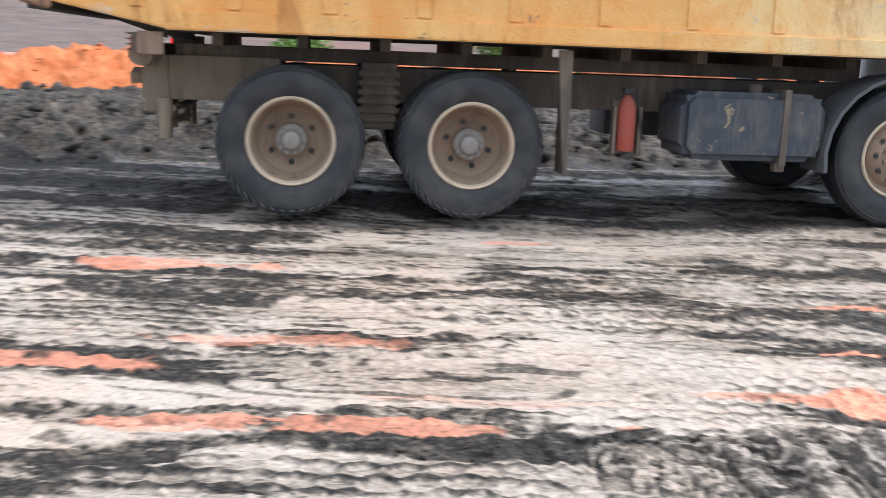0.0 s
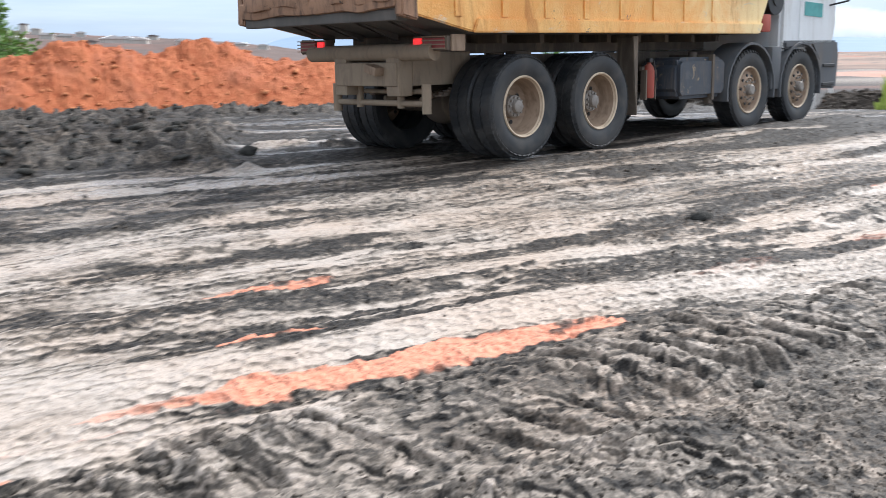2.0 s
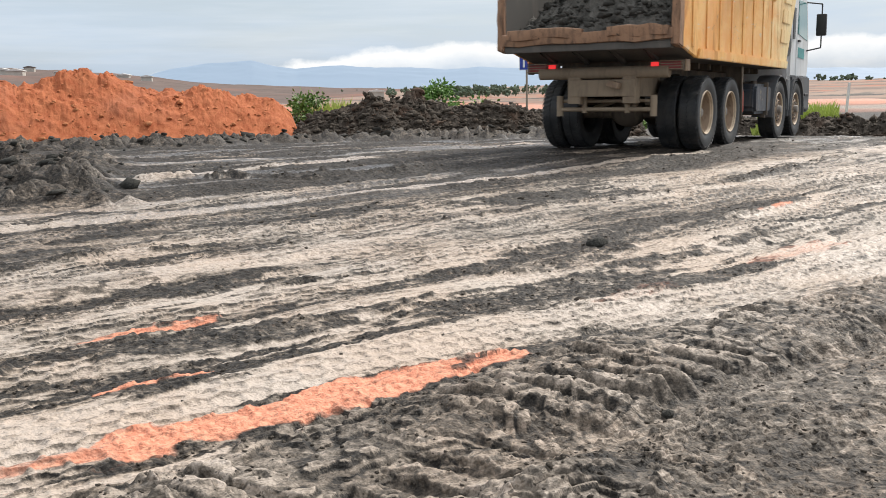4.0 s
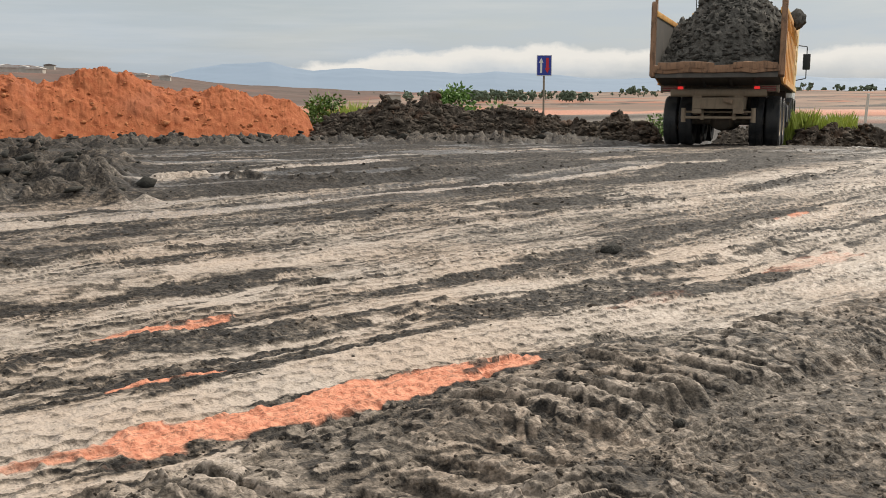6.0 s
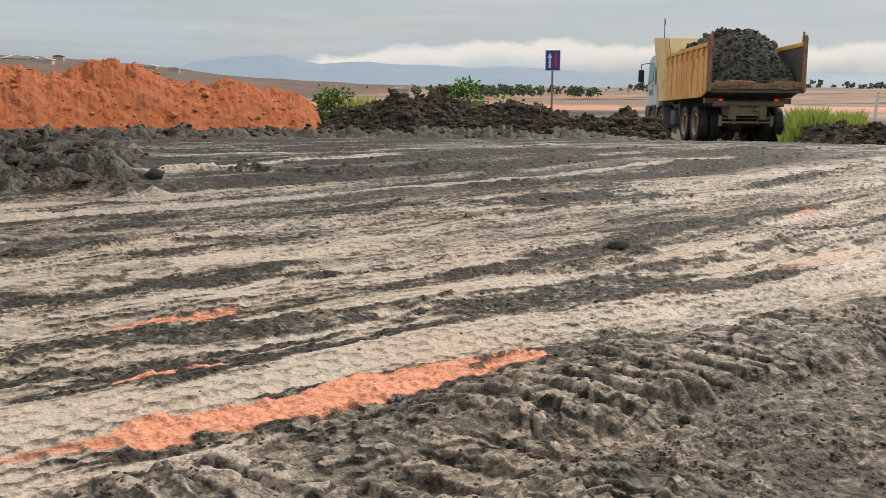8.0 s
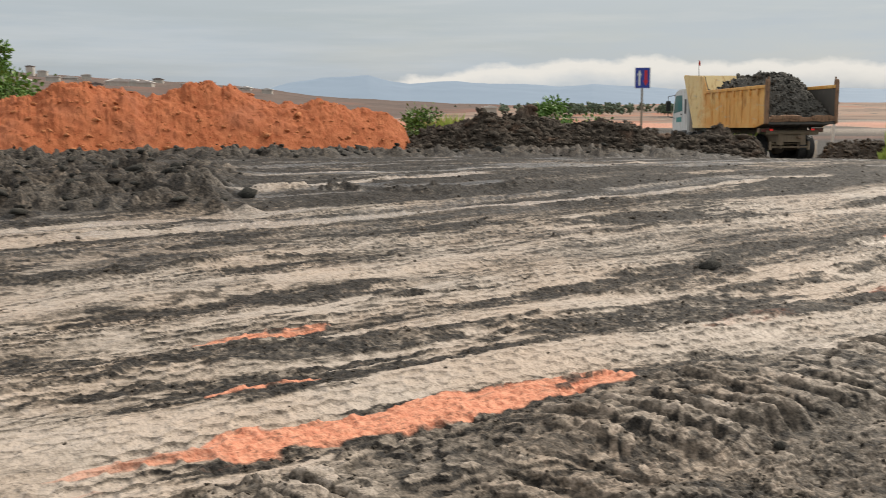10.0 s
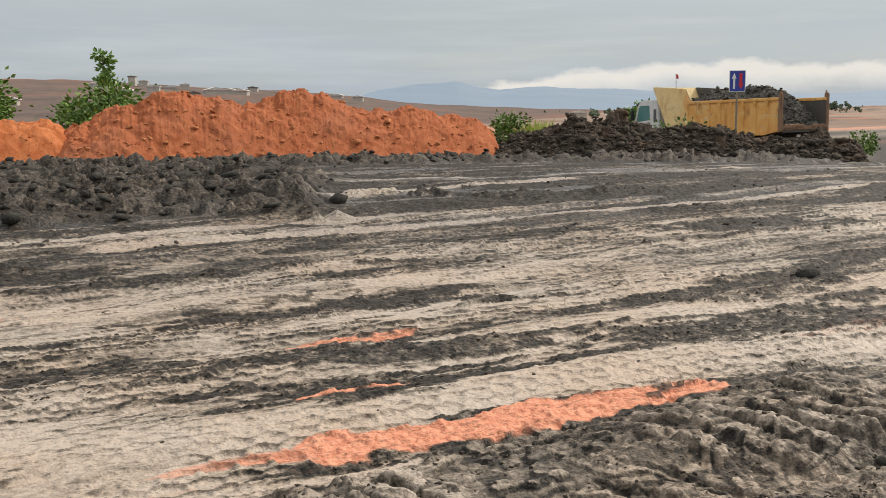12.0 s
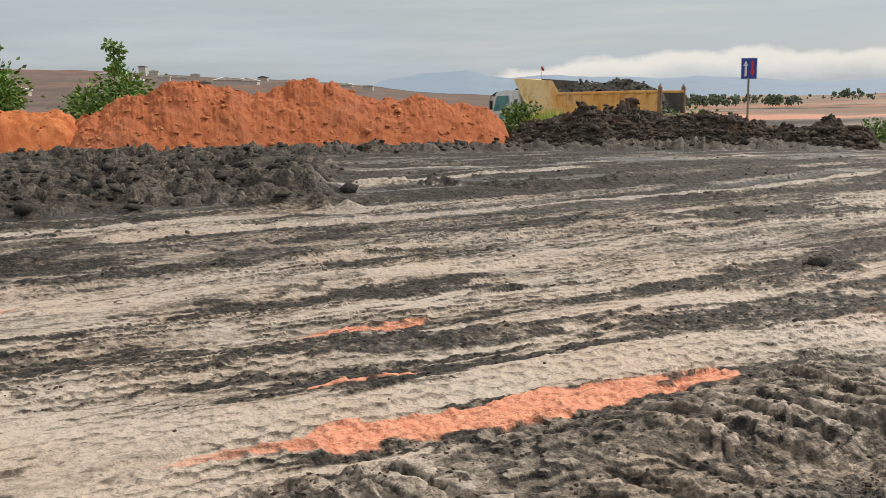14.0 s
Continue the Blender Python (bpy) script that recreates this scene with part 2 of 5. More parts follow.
ASHEN = earth_material("ash_grey_clay", (0.060, 0.058, 0.052), (0.165, 0.158, 0.142), (0.10, 0.095, 0.085), 8.0)
YELLOW = yellow_material()
RUSTY = paint_material("rusty_steel", (0.30, 0.175, 0.105), (0.075, 0.048, 0.034), (0.04, 0.028, 0.022), 1.0, 0.85, 6.5)
CHASSIS = paint_material("muddy_steel", (0.115, 0.092, 0.07), (0.27, 0.21, 0.148), None, 0.9, 0.8, 2.5)
INNER = paint_material("caked_steel", (0.085, 0.080, 0.072), (0.15, 0.13, 0.11), None, 0.7, 0.8, 2.0)
TAN = paint_material("tan_rim_paint", (0.30, 0.215, 0.145), (0.15, 0.10, 0.065), None, 0.8, 0.7, 5.0)
RIMRING = paint_material("pale_rim_paint", (0.60, 0.48, 0.34), (0.30, 0.22, 0.15), None, 0.6, 0.6, 5.0)
HUBGREY = paint_material("hub_steel", (0.27, 0.245, 0.215), (0.15, 0.12, 0.09), None, 0.7, 0.6, 9.0)
WHITE = paint_material("white_cab_paint", (0.70, 0.72, 0.72), (0.36, 0.32, 0.26), None, 0.4, 0.4, 1.5)
GREY = paint_material("grey_plastic", (0.095, 0.10, 0.105), (0.19, 0.16, 0.13), None, 0.6, 0.6, 2.5)
TANKBLUE = paint_material("scuffed_dark_tank", (0.045, 0.055, 0.07), (0.25, 0.21, 0.17), (0.33, 0.25, 0.15), 0.5, 0.4, 3.5)
CAKED = paint_material("mud_caked_steel", (0.30, 0.235, 0.165), (0.16, 0.12, 0.085), None, 0.7, 0.9, 4.0)
RUBBER = rubber_material()
BLACK = plain_material("black_plastic", (0.02, 0.02, 0.02), 0.5)
GLASS = plain_material("cab_glass", (0.10, 0.26, 0.26), 0.06, 0.0, 0.1)
CHROME = plain_material("worn_chrome", (0.55, 0.55, 0.53), 0.25, 1.0)
REDPAINT = paint_material("faded_red_paint", (0.36, 0.07, 0.045), (0.20, 0.12, 0.08), None, 0.6, 0.6, 5.0)
REDGLOW = glow_material("lit_tail_lamp", (0.9, 0.03, 0.03), 0.55)
LENS = plain_material("tail_lamp_lens", (0.30, 0.03, 0.025), 0.3)
FLAG = plain_material("red_cloth", (0.55, 0.05, 0.03), 0.8)
BLUE = plain_material("sign_blue", (0.03, 0.06, 0.36), 0.4, 0.0, 0.1)
SIGNWHITE = plain_material("sign_white", (0.78, 0.79, 0.80), 0.4, 0.0, 0.08)
SIGNRED = plain_material("sign_red", (0.62, 0.03, 0.05), 0.4, 0.0, 0.1)
WOOD = plain_material("grey_wood", (0.30, 0.245, 0.19), 0.85, 0.0, 0.3, 12.0)
POSTWHITE = plain_material("weathered_white_wood", (0.80, 0.77, 0.72), 0.8, 0.0, 0.2, 12.0)
BARK = plain_material("bark", (0.10, 0.075, 0.055), 0.9, 0.0, 0.4, 15.0)
LEAF = leaf_material("leaf", (0.06, 0.14, 0.025), (0.20, 0.34, 0.08))
GRASS = leaf_material("grass_blade", (0.28, 0.36, 0.06), (0.50, 0.58, 0.15))
WEED = leaf_material("weed_leaf", (0.06, 0.13, 0.03), (0.17, 0.27, 0.06))
TEAL = plain_material("teal_panel", (0.08, 0.34, 0.33), 0.5)

# ---- small tools for shapes ----


def part(name, bm, material, parent, label=""):
    """Links a bmesh as one mesh object under a thing or part."""
    me = bm if isinstance(bm, bpy.types.Mesh) else bpy.data.meshes.new(name)
    if me is not bm:
        bm.to_mesh(me)
        bm.free()
    if material and not me.materials:
        me.materials.append(material)
    ob = new(name, me)
    if parent:
        ob.parent = parent
    return tagged(ob, label) if label else ob


def smooth(bm, angle=40):
    for f in bm.faces:
        f.smooth = True
    for e in bm.edges:
        if len(e.link_faces) == 2 and e.calc_face_angle(0) > radians(angle):
            e.smooth = False
    return bm


def box(bm, x0, x1, y0, y1, z0, z1, bevel=0.0, m=None):
    made = bmesh.ops.create_cube(bm, size=1.0)["verts"]
    for v in made:
        v.co = Vector((x0 + (v.co.x + 0.5) * (x1 - x0), y0 + (v.co.y + 0.5) * (y1 - y0), z0 + (v.co.z + 0.5) * (z1 - z0)))
    if bevel:
        edges = {e for v in made for e in v.link_edges}
        made = bmesh.ops.bevel(bm, geom=list(edges), offset=bevel, segments=2, affect="EDGES", profile=0.6)["verts"]
    if m:
        bmesh.ops.transform(bm, matrix=m, verts=made)
    return bm


def rod(bm, a, b, r, r2=None, seg=12):
    """A round bar from a to b."""
    a, b = Vector(a), Vector(b)
    m = Matrix.Translation((a + b) / 2) @ (b - a).to_track_quat("Z", "Y").to_matrix().to_4x4()
    bmesh.ops.create_cone(bm, cap_ends=True, segments=seg, radius1=r, radius2=r if r2 is None else r2, depth=(b - a).length, matrix=m)
    return bm


def lathe(bm, profile, seg=48, closed=False):
    """Turns (radius, y) pairs round the y axis."""
    rings = []
    for r, y in profile:
        rings.append([bm.verts.new((r * math.cos(2 * math.pi * k / seg), y, r * math.sin(2 * math.pi * k / seg))) for k in range(seg)])
    pairs = list(zip(rings, rings[1:])) + ([(rings[-1], rings[0])] if closed else [])
    for a, b in pairs:
        for k in range(seg):
            bm.faces.new((a[k], a[(k + 1) % seg], b[(k + 1) % seg], b[k]))
    bmesh.ops.recalc_face_normals(bm, faces=bm.faces)
    return bm


def prism(bm, outline, y0, y1, bevel=0.0):
    """A flat outline of (x, z) given depth along y."""
    a = [bm.verts.new((x, y0, z)) for x, z in outline]
    b = [bm.verts.new((x, y1, z)) for x, z in outline]
    faces = [bm.faces.new(a), bm.faces.new(b[::-1])]
    for k in range(len(a)):
        j = (k + 1) % len(a)
        faces.append(bm.faces.new((a[j], a[k], b[k], b[j])))
    bmesh.ops.recalc_face_normals(bm, faces=faces)
    if bevel:
        edges = list({e for f in faces for e in f.edges})
        bmesh.ops.bevel(bm, geom=edges, offset=bevel, segments=2, affect="EDGES")
    return bm


def fresh():
    return bmesh.new()


# ---- fields of noise over arrays ----
TABLE = np.random.RandomState(7).rand(256, 256).astype(np.float32)
TABLE2 = np.random.RandomState(11).rand(256, 256).astype(np.float32)


def lattice(x, y):
    x, y = np.asarray(x, np.float32), np.asarray(y, np.float32)
    fx, fy = np.floor(x), np.floor(y)
    xi, yi = fx.astype(np.int32) & 255, fy.astype(np.int32) & 255
    fx, fy = x - fx, y - fy
    fx, fy = fx * fx * (3 - 2 * fx), fy * fy * (3 - 2 * fy)
    xj, yj = (xi + 1) & 255, (yi + 1) & 255
    a, b, c, d = TABLE[xi, yi], TABLE[xj, yi], TABLE[xi, yj], TABLE[xj, yj]
    return (a + (b - a) * fx) + ((c + (d - c) * fx) - (a + (b - a) * fx)) * fy - np.float32(0.5)


def fbm(x, y, octaves=5, gain=0.5):
    total, amp = 0.0, 1.0
    for k in range(octaves):
        total = total + np.float32(amp) * lattice(x + 17.3 * k, y - 9.1 * k)
        x, y, amp = x * 2.03, y * 2.03, amp * gain
    return total


def cells(x, y):
    """Nearest of scattered points: the way from it, and two random numbers of its own."""
    x, y = np.asarray(x, np.float32), np.asarray(y, np.float32)
    xf, yf = np.floor(x), np.floor(y)
    xi, yi = xf.astype(np.int32), yf.astype(np.int32)
    best = np.full(x.shape, 99.0, np.float32)
    ox, oy, own, own2 = (np.zeros(x.shape, np.float32) for _ in range(4))
    for dx in (-1, 0, 1):
        for dy in (-1, 0, 1):
            cx, cy = (xi + dx) & 255, (yi + dy) & 255
            a, b = TABLE[cx, cy], TABLE2[cx, cy]
            ex, ey = x - (xf + dx + a), y - (yf + dy + b)
            d = ex * ex + ey * ey
            near = d < best
            best = np.where(near, d, best)
            ox, oy = np.where(near, ex, ox), np.where(near, ey, oy)
            own, own2 = np.where(near, TABLE[cy, cx], own), np.where(near, TABLE2[cy, cx], own2)
    return np.sqrt(best), ox, oy, own, own2


def clods(x, y, size, cover=0.5, steep=4.5):
    """Broken plates of clay with steep sides and tilted tops, 0 to about 1 high."""
    jx, jy = lattice(x * 2.7 / size, y * 2.7 / size), lattice(y * 2.7 / size + 7, x * 2.7 / size)
    d, ox, oy, own, own2 = cells(x / size + 0.55 * jx, y / size + 0.55 * jy)
    rim = np.clip((0.40 + 0.22 * own2 - d) * steep, 0, 1)
    rim = rim * rim * (3 - 2 * rim)
    tilt = 1.0 + 1.1 * (ox * (own2 - 0.5) + oy * (own - 0.35)) * 2
    return rim * np.clip(tilt, 0.3, 1.7) * (own < cover) * (0.45 + 0.55 * own2)


def step(x, lo, hi):
    t = np.clip((x - lo) / (hi - lo), 0, 1)
    return t * t * (3 - 2 * t)


def base_height(x, y):
    """The lie of the land: a low crown where lorries cross, then down to the haul road."""
    r = np.hypot(x, y)
    return np.interp(r, [0, 6, 8, 13, 16, 20, 24, 26, 36, 40, 46, 60, 120, 5000], [0, 0, 0.1, 0.29, 0.27, 0.17, 0, -0.1, -0.75, -0.9, -1.15, -1.3, -1.5, -1.5])


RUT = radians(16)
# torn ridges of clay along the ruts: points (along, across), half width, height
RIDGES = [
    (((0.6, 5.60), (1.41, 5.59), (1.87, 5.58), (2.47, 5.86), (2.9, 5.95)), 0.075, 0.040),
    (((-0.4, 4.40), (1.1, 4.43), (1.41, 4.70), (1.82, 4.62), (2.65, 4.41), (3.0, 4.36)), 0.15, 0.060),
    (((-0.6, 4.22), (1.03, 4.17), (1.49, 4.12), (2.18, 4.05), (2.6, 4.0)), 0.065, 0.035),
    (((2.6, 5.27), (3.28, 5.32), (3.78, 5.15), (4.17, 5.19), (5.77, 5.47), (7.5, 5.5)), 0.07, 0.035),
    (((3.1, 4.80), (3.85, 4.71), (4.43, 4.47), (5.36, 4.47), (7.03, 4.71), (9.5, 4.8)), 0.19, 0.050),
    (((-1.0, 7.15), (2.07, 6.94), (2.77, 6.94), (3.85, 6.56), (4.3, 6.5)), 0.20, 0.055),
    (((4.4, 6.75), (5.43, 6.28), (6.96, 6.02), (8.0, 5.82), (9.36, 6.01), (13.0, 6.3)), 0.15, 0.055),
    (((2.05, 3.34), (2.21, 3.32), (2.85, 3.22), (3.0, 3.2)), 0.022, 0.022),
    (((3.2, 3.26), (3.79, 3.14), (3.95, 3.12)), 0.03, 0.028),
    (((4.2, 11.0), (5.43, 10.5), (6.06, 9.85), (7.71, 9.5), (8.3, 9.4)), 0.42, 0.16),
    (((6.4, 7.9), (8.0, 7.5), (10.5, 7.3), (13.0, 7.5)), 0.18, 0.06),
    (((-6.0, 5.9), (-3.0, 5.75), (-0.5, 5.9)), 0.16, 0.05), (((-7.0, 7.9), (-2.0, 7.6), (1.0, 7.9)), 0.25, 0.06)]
# wet strips farther off, their sky sheen put into the paleness, in the same terms
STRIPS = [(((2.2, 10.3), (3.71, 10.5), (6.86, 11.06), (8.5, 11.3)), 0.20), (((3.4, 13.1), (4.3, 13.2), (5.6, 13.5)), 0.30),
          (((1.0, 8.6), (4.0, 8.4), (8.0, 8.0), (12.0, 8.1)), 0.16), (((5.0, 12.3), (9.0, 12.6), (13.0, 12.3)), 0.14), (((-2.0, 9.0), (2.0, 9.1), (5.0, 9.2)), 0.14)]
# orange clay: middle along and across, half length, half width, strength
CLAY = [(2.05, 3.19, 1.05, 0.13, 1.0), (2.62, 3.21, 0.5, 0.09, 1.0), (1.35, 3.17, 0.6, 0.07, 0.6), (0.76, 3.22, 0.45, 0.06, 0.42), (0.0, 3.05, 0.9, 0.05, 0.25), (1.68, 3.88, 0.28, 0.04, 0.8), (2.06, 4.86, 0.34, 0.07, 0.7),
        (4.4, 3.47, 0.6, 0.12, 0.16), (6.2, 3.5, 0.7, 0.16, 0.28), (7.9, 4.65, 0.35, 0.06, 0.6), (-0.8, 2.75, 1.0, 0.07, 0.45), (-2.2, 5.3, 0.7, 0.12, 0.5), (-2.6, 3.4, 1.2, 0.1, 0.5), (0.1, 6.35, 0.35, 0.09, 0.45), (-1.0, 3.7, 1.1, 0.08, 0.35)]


def zones(x, y):
    """Where the ground differs: rough near right, the clod heap, the clods at the mound's foot."""
    r, az = np.hypot(x, y), np.degrees(np.arctan2(x, y))
    s, w = x * math.cos(RUT) + y * math.sin(RUT), -x * math.sin(RUT) + y * math.cos(RUT)
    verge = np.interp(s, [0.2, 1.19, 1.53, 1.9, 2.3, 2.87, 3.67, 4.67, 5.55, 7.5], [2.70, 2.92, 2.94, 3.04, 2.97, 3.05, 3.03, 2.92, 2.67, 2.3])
    near_right = step(w - verge + 0.16 * lattice(s * 2.7, w * 2.7) + 0.12 * lattice(s * 9, w * 9), 0.05, -0.06) * step(s, -0.4, 0.6)
    ragged = 1.2 * lattice(x * 0.7, y * 0.7) + 0.5 * lattice(x * 2, y * 2)
    heap = step(az + 3 * lattice(x * 0.6, y * 0.6), 7.0, 3.0) * step(r + ragged, 9.6, 10.2) * step(r + ragged, 16.2, 14.8)
    foot = step(az, 36, 31) * step(r + 0.8 * ragged, 18.2 + 2.6 * step(az, 6, 15), 19.6 + 2.2 * step(az, 6, 15)) * step(r, 26, 24)
    return near_right, heap, foot


def hexes(px, py, jitter=0.16):
    """Pressed cells of a tyre's lugs: nearness of the rim, the way from the cell's middle, its own number."""
    best, second = np.full(px.shape, 9.0, np.float32), np.full(px.shape, 9.0, np.float32)
    ox, oy, own = (np.zeros(px.shape, np.float32) for _ in range(3))
    row0 = np.floor(py)
    for dy in (0, -1, 1):
        row = row0 + dy
        shift = np.where(np.mod(row, 2) > 0.5, 0.5, 0.0).astype(np.float32)
        col0 = np.floor(px - shift)
        for dx in (0, -1, 1):
            col = col0 + dx
            ci, ri = col.astype(np.int32) & 255, row.astype(np.int32) & 255
            ex = px - (col + 0.5 + shift + jitter * (TABLE[ci, ri] - 0.5))
            ey = (py - (row + 0.5 + jitter * (TABLE2[ci, ri] - 0.5))) * 0.88
            d = np.sqrt(ex * ex + ey * ey)
            near = d < best
            second = np.where(near, best, np.minimum(second, d))
            best = np.where(near, d, best)
            ox, oy, own = np.where(near, ex, ox), np.where(near, ey, oy), np.where(near, TABLE[ri, ci], own)
    return second - best, ox, oy, own


def along_line(points, s, w):
    """Distance across from a line that runs with the ruts, and how far inside its ends."""
    a = np.array(points)
    return w - np.interp(s, a[:, 0], a[:, 1]), step(s, a[0, 0], a[0, 0] + 0.35) * step(s, a[-1, 0], a[-1, 0] - 0.45)


def ground_field(x, y):
    """Height of the mud and its make-up: orange clay, paleness of the dried skin with painted edge shade, wetness, and
    how broken it is.
    """
    x, y = np.asarray(x, np.float32), np.asarray(y, np.float32)
    r, az = np.hypot(x, y), np.degrees(np.arctan2(x, y))
    s, w = x * math.cos(RUT) + y * math.sin(RUT), -x * math.sin(RUT) + y * math.cos(RUT)
    near_right, heap, foot = zones(x, y)
    worked = step(r, 46, 34) * step(r, 0.2, 1.0)
    farther = step(w, 6.6, 10.5)
    fine = fbm(x * 11, y * 11, 2, 0.5)
    ragged = 0.55 * lattice(s * 2.2, w * 5) + 0.6 * lattice(s * 7, w * 12) + 0.35 * lattice(s * 14, w * 20)
    # tracks bend a little towards the near side as they run on
    v = w + 0.13 * np.clip(s - 3.0, 0, 9) * step(w, 8.5, 4.5)
    h = 0.045 * fbm(s * 0.5, v * 1.1, 4) + 0.006 * fbm(s * 3.0, v * 7.0, 3, 0.6)
    # long shallow wheel ruts with lips
    rut = np.sin(2 * np.pi * (v + 0.09 * np.sin(s * 0.8)) / 0.86)
    h = h + 0.012 * np.clip(rut * 1.6, -1, 1)
    # the skin torn off in thin layers, each with a sharp ledge
    layer = 3.2 * fbm(s * 1.3 + 3, v * 5.0, 3, 0.5) + 0.5 * lattice(s * 7, v * 9)
    sheet = np.floor(layer)
    ledges = sheet + step(layer - sheet, 0.82, 1.0)
    # shade along the broken edges, put into the colour
    ledge_shade = step(layer - sheet, 0.74, 0.82) * step(lattice(s * 3.3, w * 5 + 7), -0.22, -0.02)
    tone = TABLE[sheet.astype(np.int32) & 255, 5] - 0.5
    flake = 4.6 * fbm(s * 3.4 + 11, w * 4.6, 3, 0.5)
    flat = np.floor(flake)
    flakes = flat + step(flake - flat, 0.80, 1.0)
    flake_shade = step(flake - flat, 0.58, 0.74) * step(lattice(s * 4.1 + 9, w * 5), -0.3, -0.05)
    # torn-up streaks
    torn = fbm(s * 0.42 + 40, v * 2.6, 5, 0.62) + 0.16 * lattice(s * 1.3, v * 9)
    ridge, thick = np.zeros_like(x), np.zeros_like(x)
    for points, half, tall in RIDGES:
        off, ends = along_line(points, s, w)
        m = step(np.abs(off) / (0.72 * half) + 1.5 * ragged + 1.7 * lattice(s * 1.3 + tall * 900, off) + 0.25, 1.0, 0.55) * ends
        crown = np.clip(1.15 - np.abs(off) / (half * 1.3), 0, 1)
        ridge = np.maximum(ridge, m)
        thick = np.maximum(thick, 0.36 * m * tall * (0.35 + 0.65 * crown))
    wild = 0.35 * step(s, 0.7, -0.6) + step(w, 6.4, 7.6)
    loose = step(torn + 0.22 * ragged, 0.17 - 0.13 * np.clip(wild, 0, 1) - 0.10 * farther, 0.24 - 0.10 * np.clip(wild, 0, 1) - 0.08 * farther)
    scraps = step(torn + 0.55 * ragged, 0.10, 0.30)
    rough = np.maximum(ridge, np.maximum(0.8 * loose, np.maximum(heap, foot))) * worked
    # prints of the lugs in the firm skin
    firm = (1 - np.clip(rough * 1.3, 0, 1)) * (1 - near_right)
    kept = step(fbm(s * 0.35 + 13, v * 1.5, 3), -0.26, -0.10) * firm * worked
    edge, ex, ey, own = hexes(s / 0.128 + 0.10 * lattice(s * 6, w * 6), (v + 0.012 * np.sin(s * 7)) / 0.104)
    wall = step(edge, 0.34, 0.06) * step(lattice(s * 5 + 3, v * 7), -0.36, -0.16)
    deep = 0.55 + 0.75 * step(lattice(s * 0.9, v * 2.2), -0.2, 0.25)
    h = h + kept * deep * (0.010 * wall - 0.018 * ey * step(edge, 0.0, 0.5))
    # broken plates, crumbs and clods
    c1, c2, c3 = clods(x, y * 1.2, 0.12, 0.65, 6.0), clods(x + 9, y - 4, 0.25, 0.55, 6.0), clods(x - 5, (y + 8) * 1.2, 0.052, 0.62, 4.5)
    crack = np.abs(fbm(s * 6, w * 11, 4, 0.62))
    h = h + thick * (0.45 + 0.6 * c2) + rough * (0.011 * c1 + 0.007 * c3 + 0.006 * np.clip(0.22 - crack, 0, 1) / 0.22 + 0.004 * fine)
    h = h + (1 - rough) * worked * (0.006 * c3 * step(lattice(s * 2.4, w * 4), 0.0, 0.2) + 0.007 * scraps * c1 + 0.0015 * fine + 0.010 * ledges * (1 - near_right) * (1 - 0.6 * kept)) + rough * (1 - heap) * (1 - foot) * 0.007 * flakes
    # the near verge: cross bars of a tractor tyre, then a deep rut with a scalloped wall
    slot = s + 0.30 * (w - 2.6) + 0.05 * fbm(s * 2.5, w * 2.5, 3)
    bar = np.abs(np.mod(slot / 0.205, 1.0) - 0.5) * 2
    cut = step(bar + 0.12 * fine, 0.36, 0.56)
    there = step(fbm(s * 1.1, w * 1.3 + 5, 3) + 0.25 * ragged, -0.18, 0.02)
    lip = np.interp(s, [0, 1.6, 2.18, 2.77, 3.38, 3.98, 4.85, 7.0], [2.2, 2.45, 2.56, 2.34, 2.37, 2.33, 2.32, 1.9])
    below = step(w - lip + 0.05 * lattice(s * 4, w * 4) + 0.02 * np.sin(2 * np.pi * s / 0.15) + 0.03 * fine, 0.04, -0.10) * step(s, 2.1, 2.8) * near_right
    bars = near_right * there * (1 - below)
    h = h + bars * (0.040 * cut - 0.025) * (0.75 + 0.6 * lattice(s * 5, w * 5)) + near_right * (1 - below) * (0.008 * c1 + 0.006 * c2 + 0.004 * c3 + 0.012 * flakes + 0.002 * fine)
    h = h - below * (0.08 + 0.014 * lattice(s * 1.2, w * 16) + 0.010 * lattice(s * 3, w * 40) - 0.003 * fine - 0.010 * c3)
    # heaped lumps
    lumped = np.clip(np.maximum(c1, c3) * 4, 0, 1)
    c4, c5 = clods(x + 3, y + 3, 0.56, 0.9, 3.0), clods(x - 3, y + 5, 0.30, 0.8, 3.4)
    pile = 0.02 + 0.16 * c4 + 0.09 * c5 + 0.006 * c1
    h = h + heap * (pile + 0.03) + foot * (0.04 + pile * 1.05)
    far = 1 - worked
    h = h * worked + far * 0.8 * fbm(x * 0.05, y * 0.05, 5) * step(r, 40, 200)
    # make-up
    # shade on the far wall of each lug print is painted into the paleness
    pale = 0.88 - 0.12 * step(s, 4, 7) + 0.28 * tone + 0.08 * rut + 0.42 * fbm(s * 0.8 + 7, v * 3.5, 4) - 0.62 * kept * wall * step(ey, 0.0, 0.22) * (0.4 + 0.6 * deep) - 0.55 * ledge_shade * (1 - 0.5 * kept)
    pale = pale - 0.34 * scraps - (0.26 + 0.36 * lumped + 0.2 * flake_shade) * np.clip(rough * 1.2, 0, 1) - 0.22 * step(fbm(s * 0.9 + 21, v * 6.5, 5, 0.68), 0.02, 0.12) * step(w, 4.0, 4.9)
    pale = pale - 0.42 * step(w, 6.0, 8.0) - 0.06 * step(w, 9, 12)
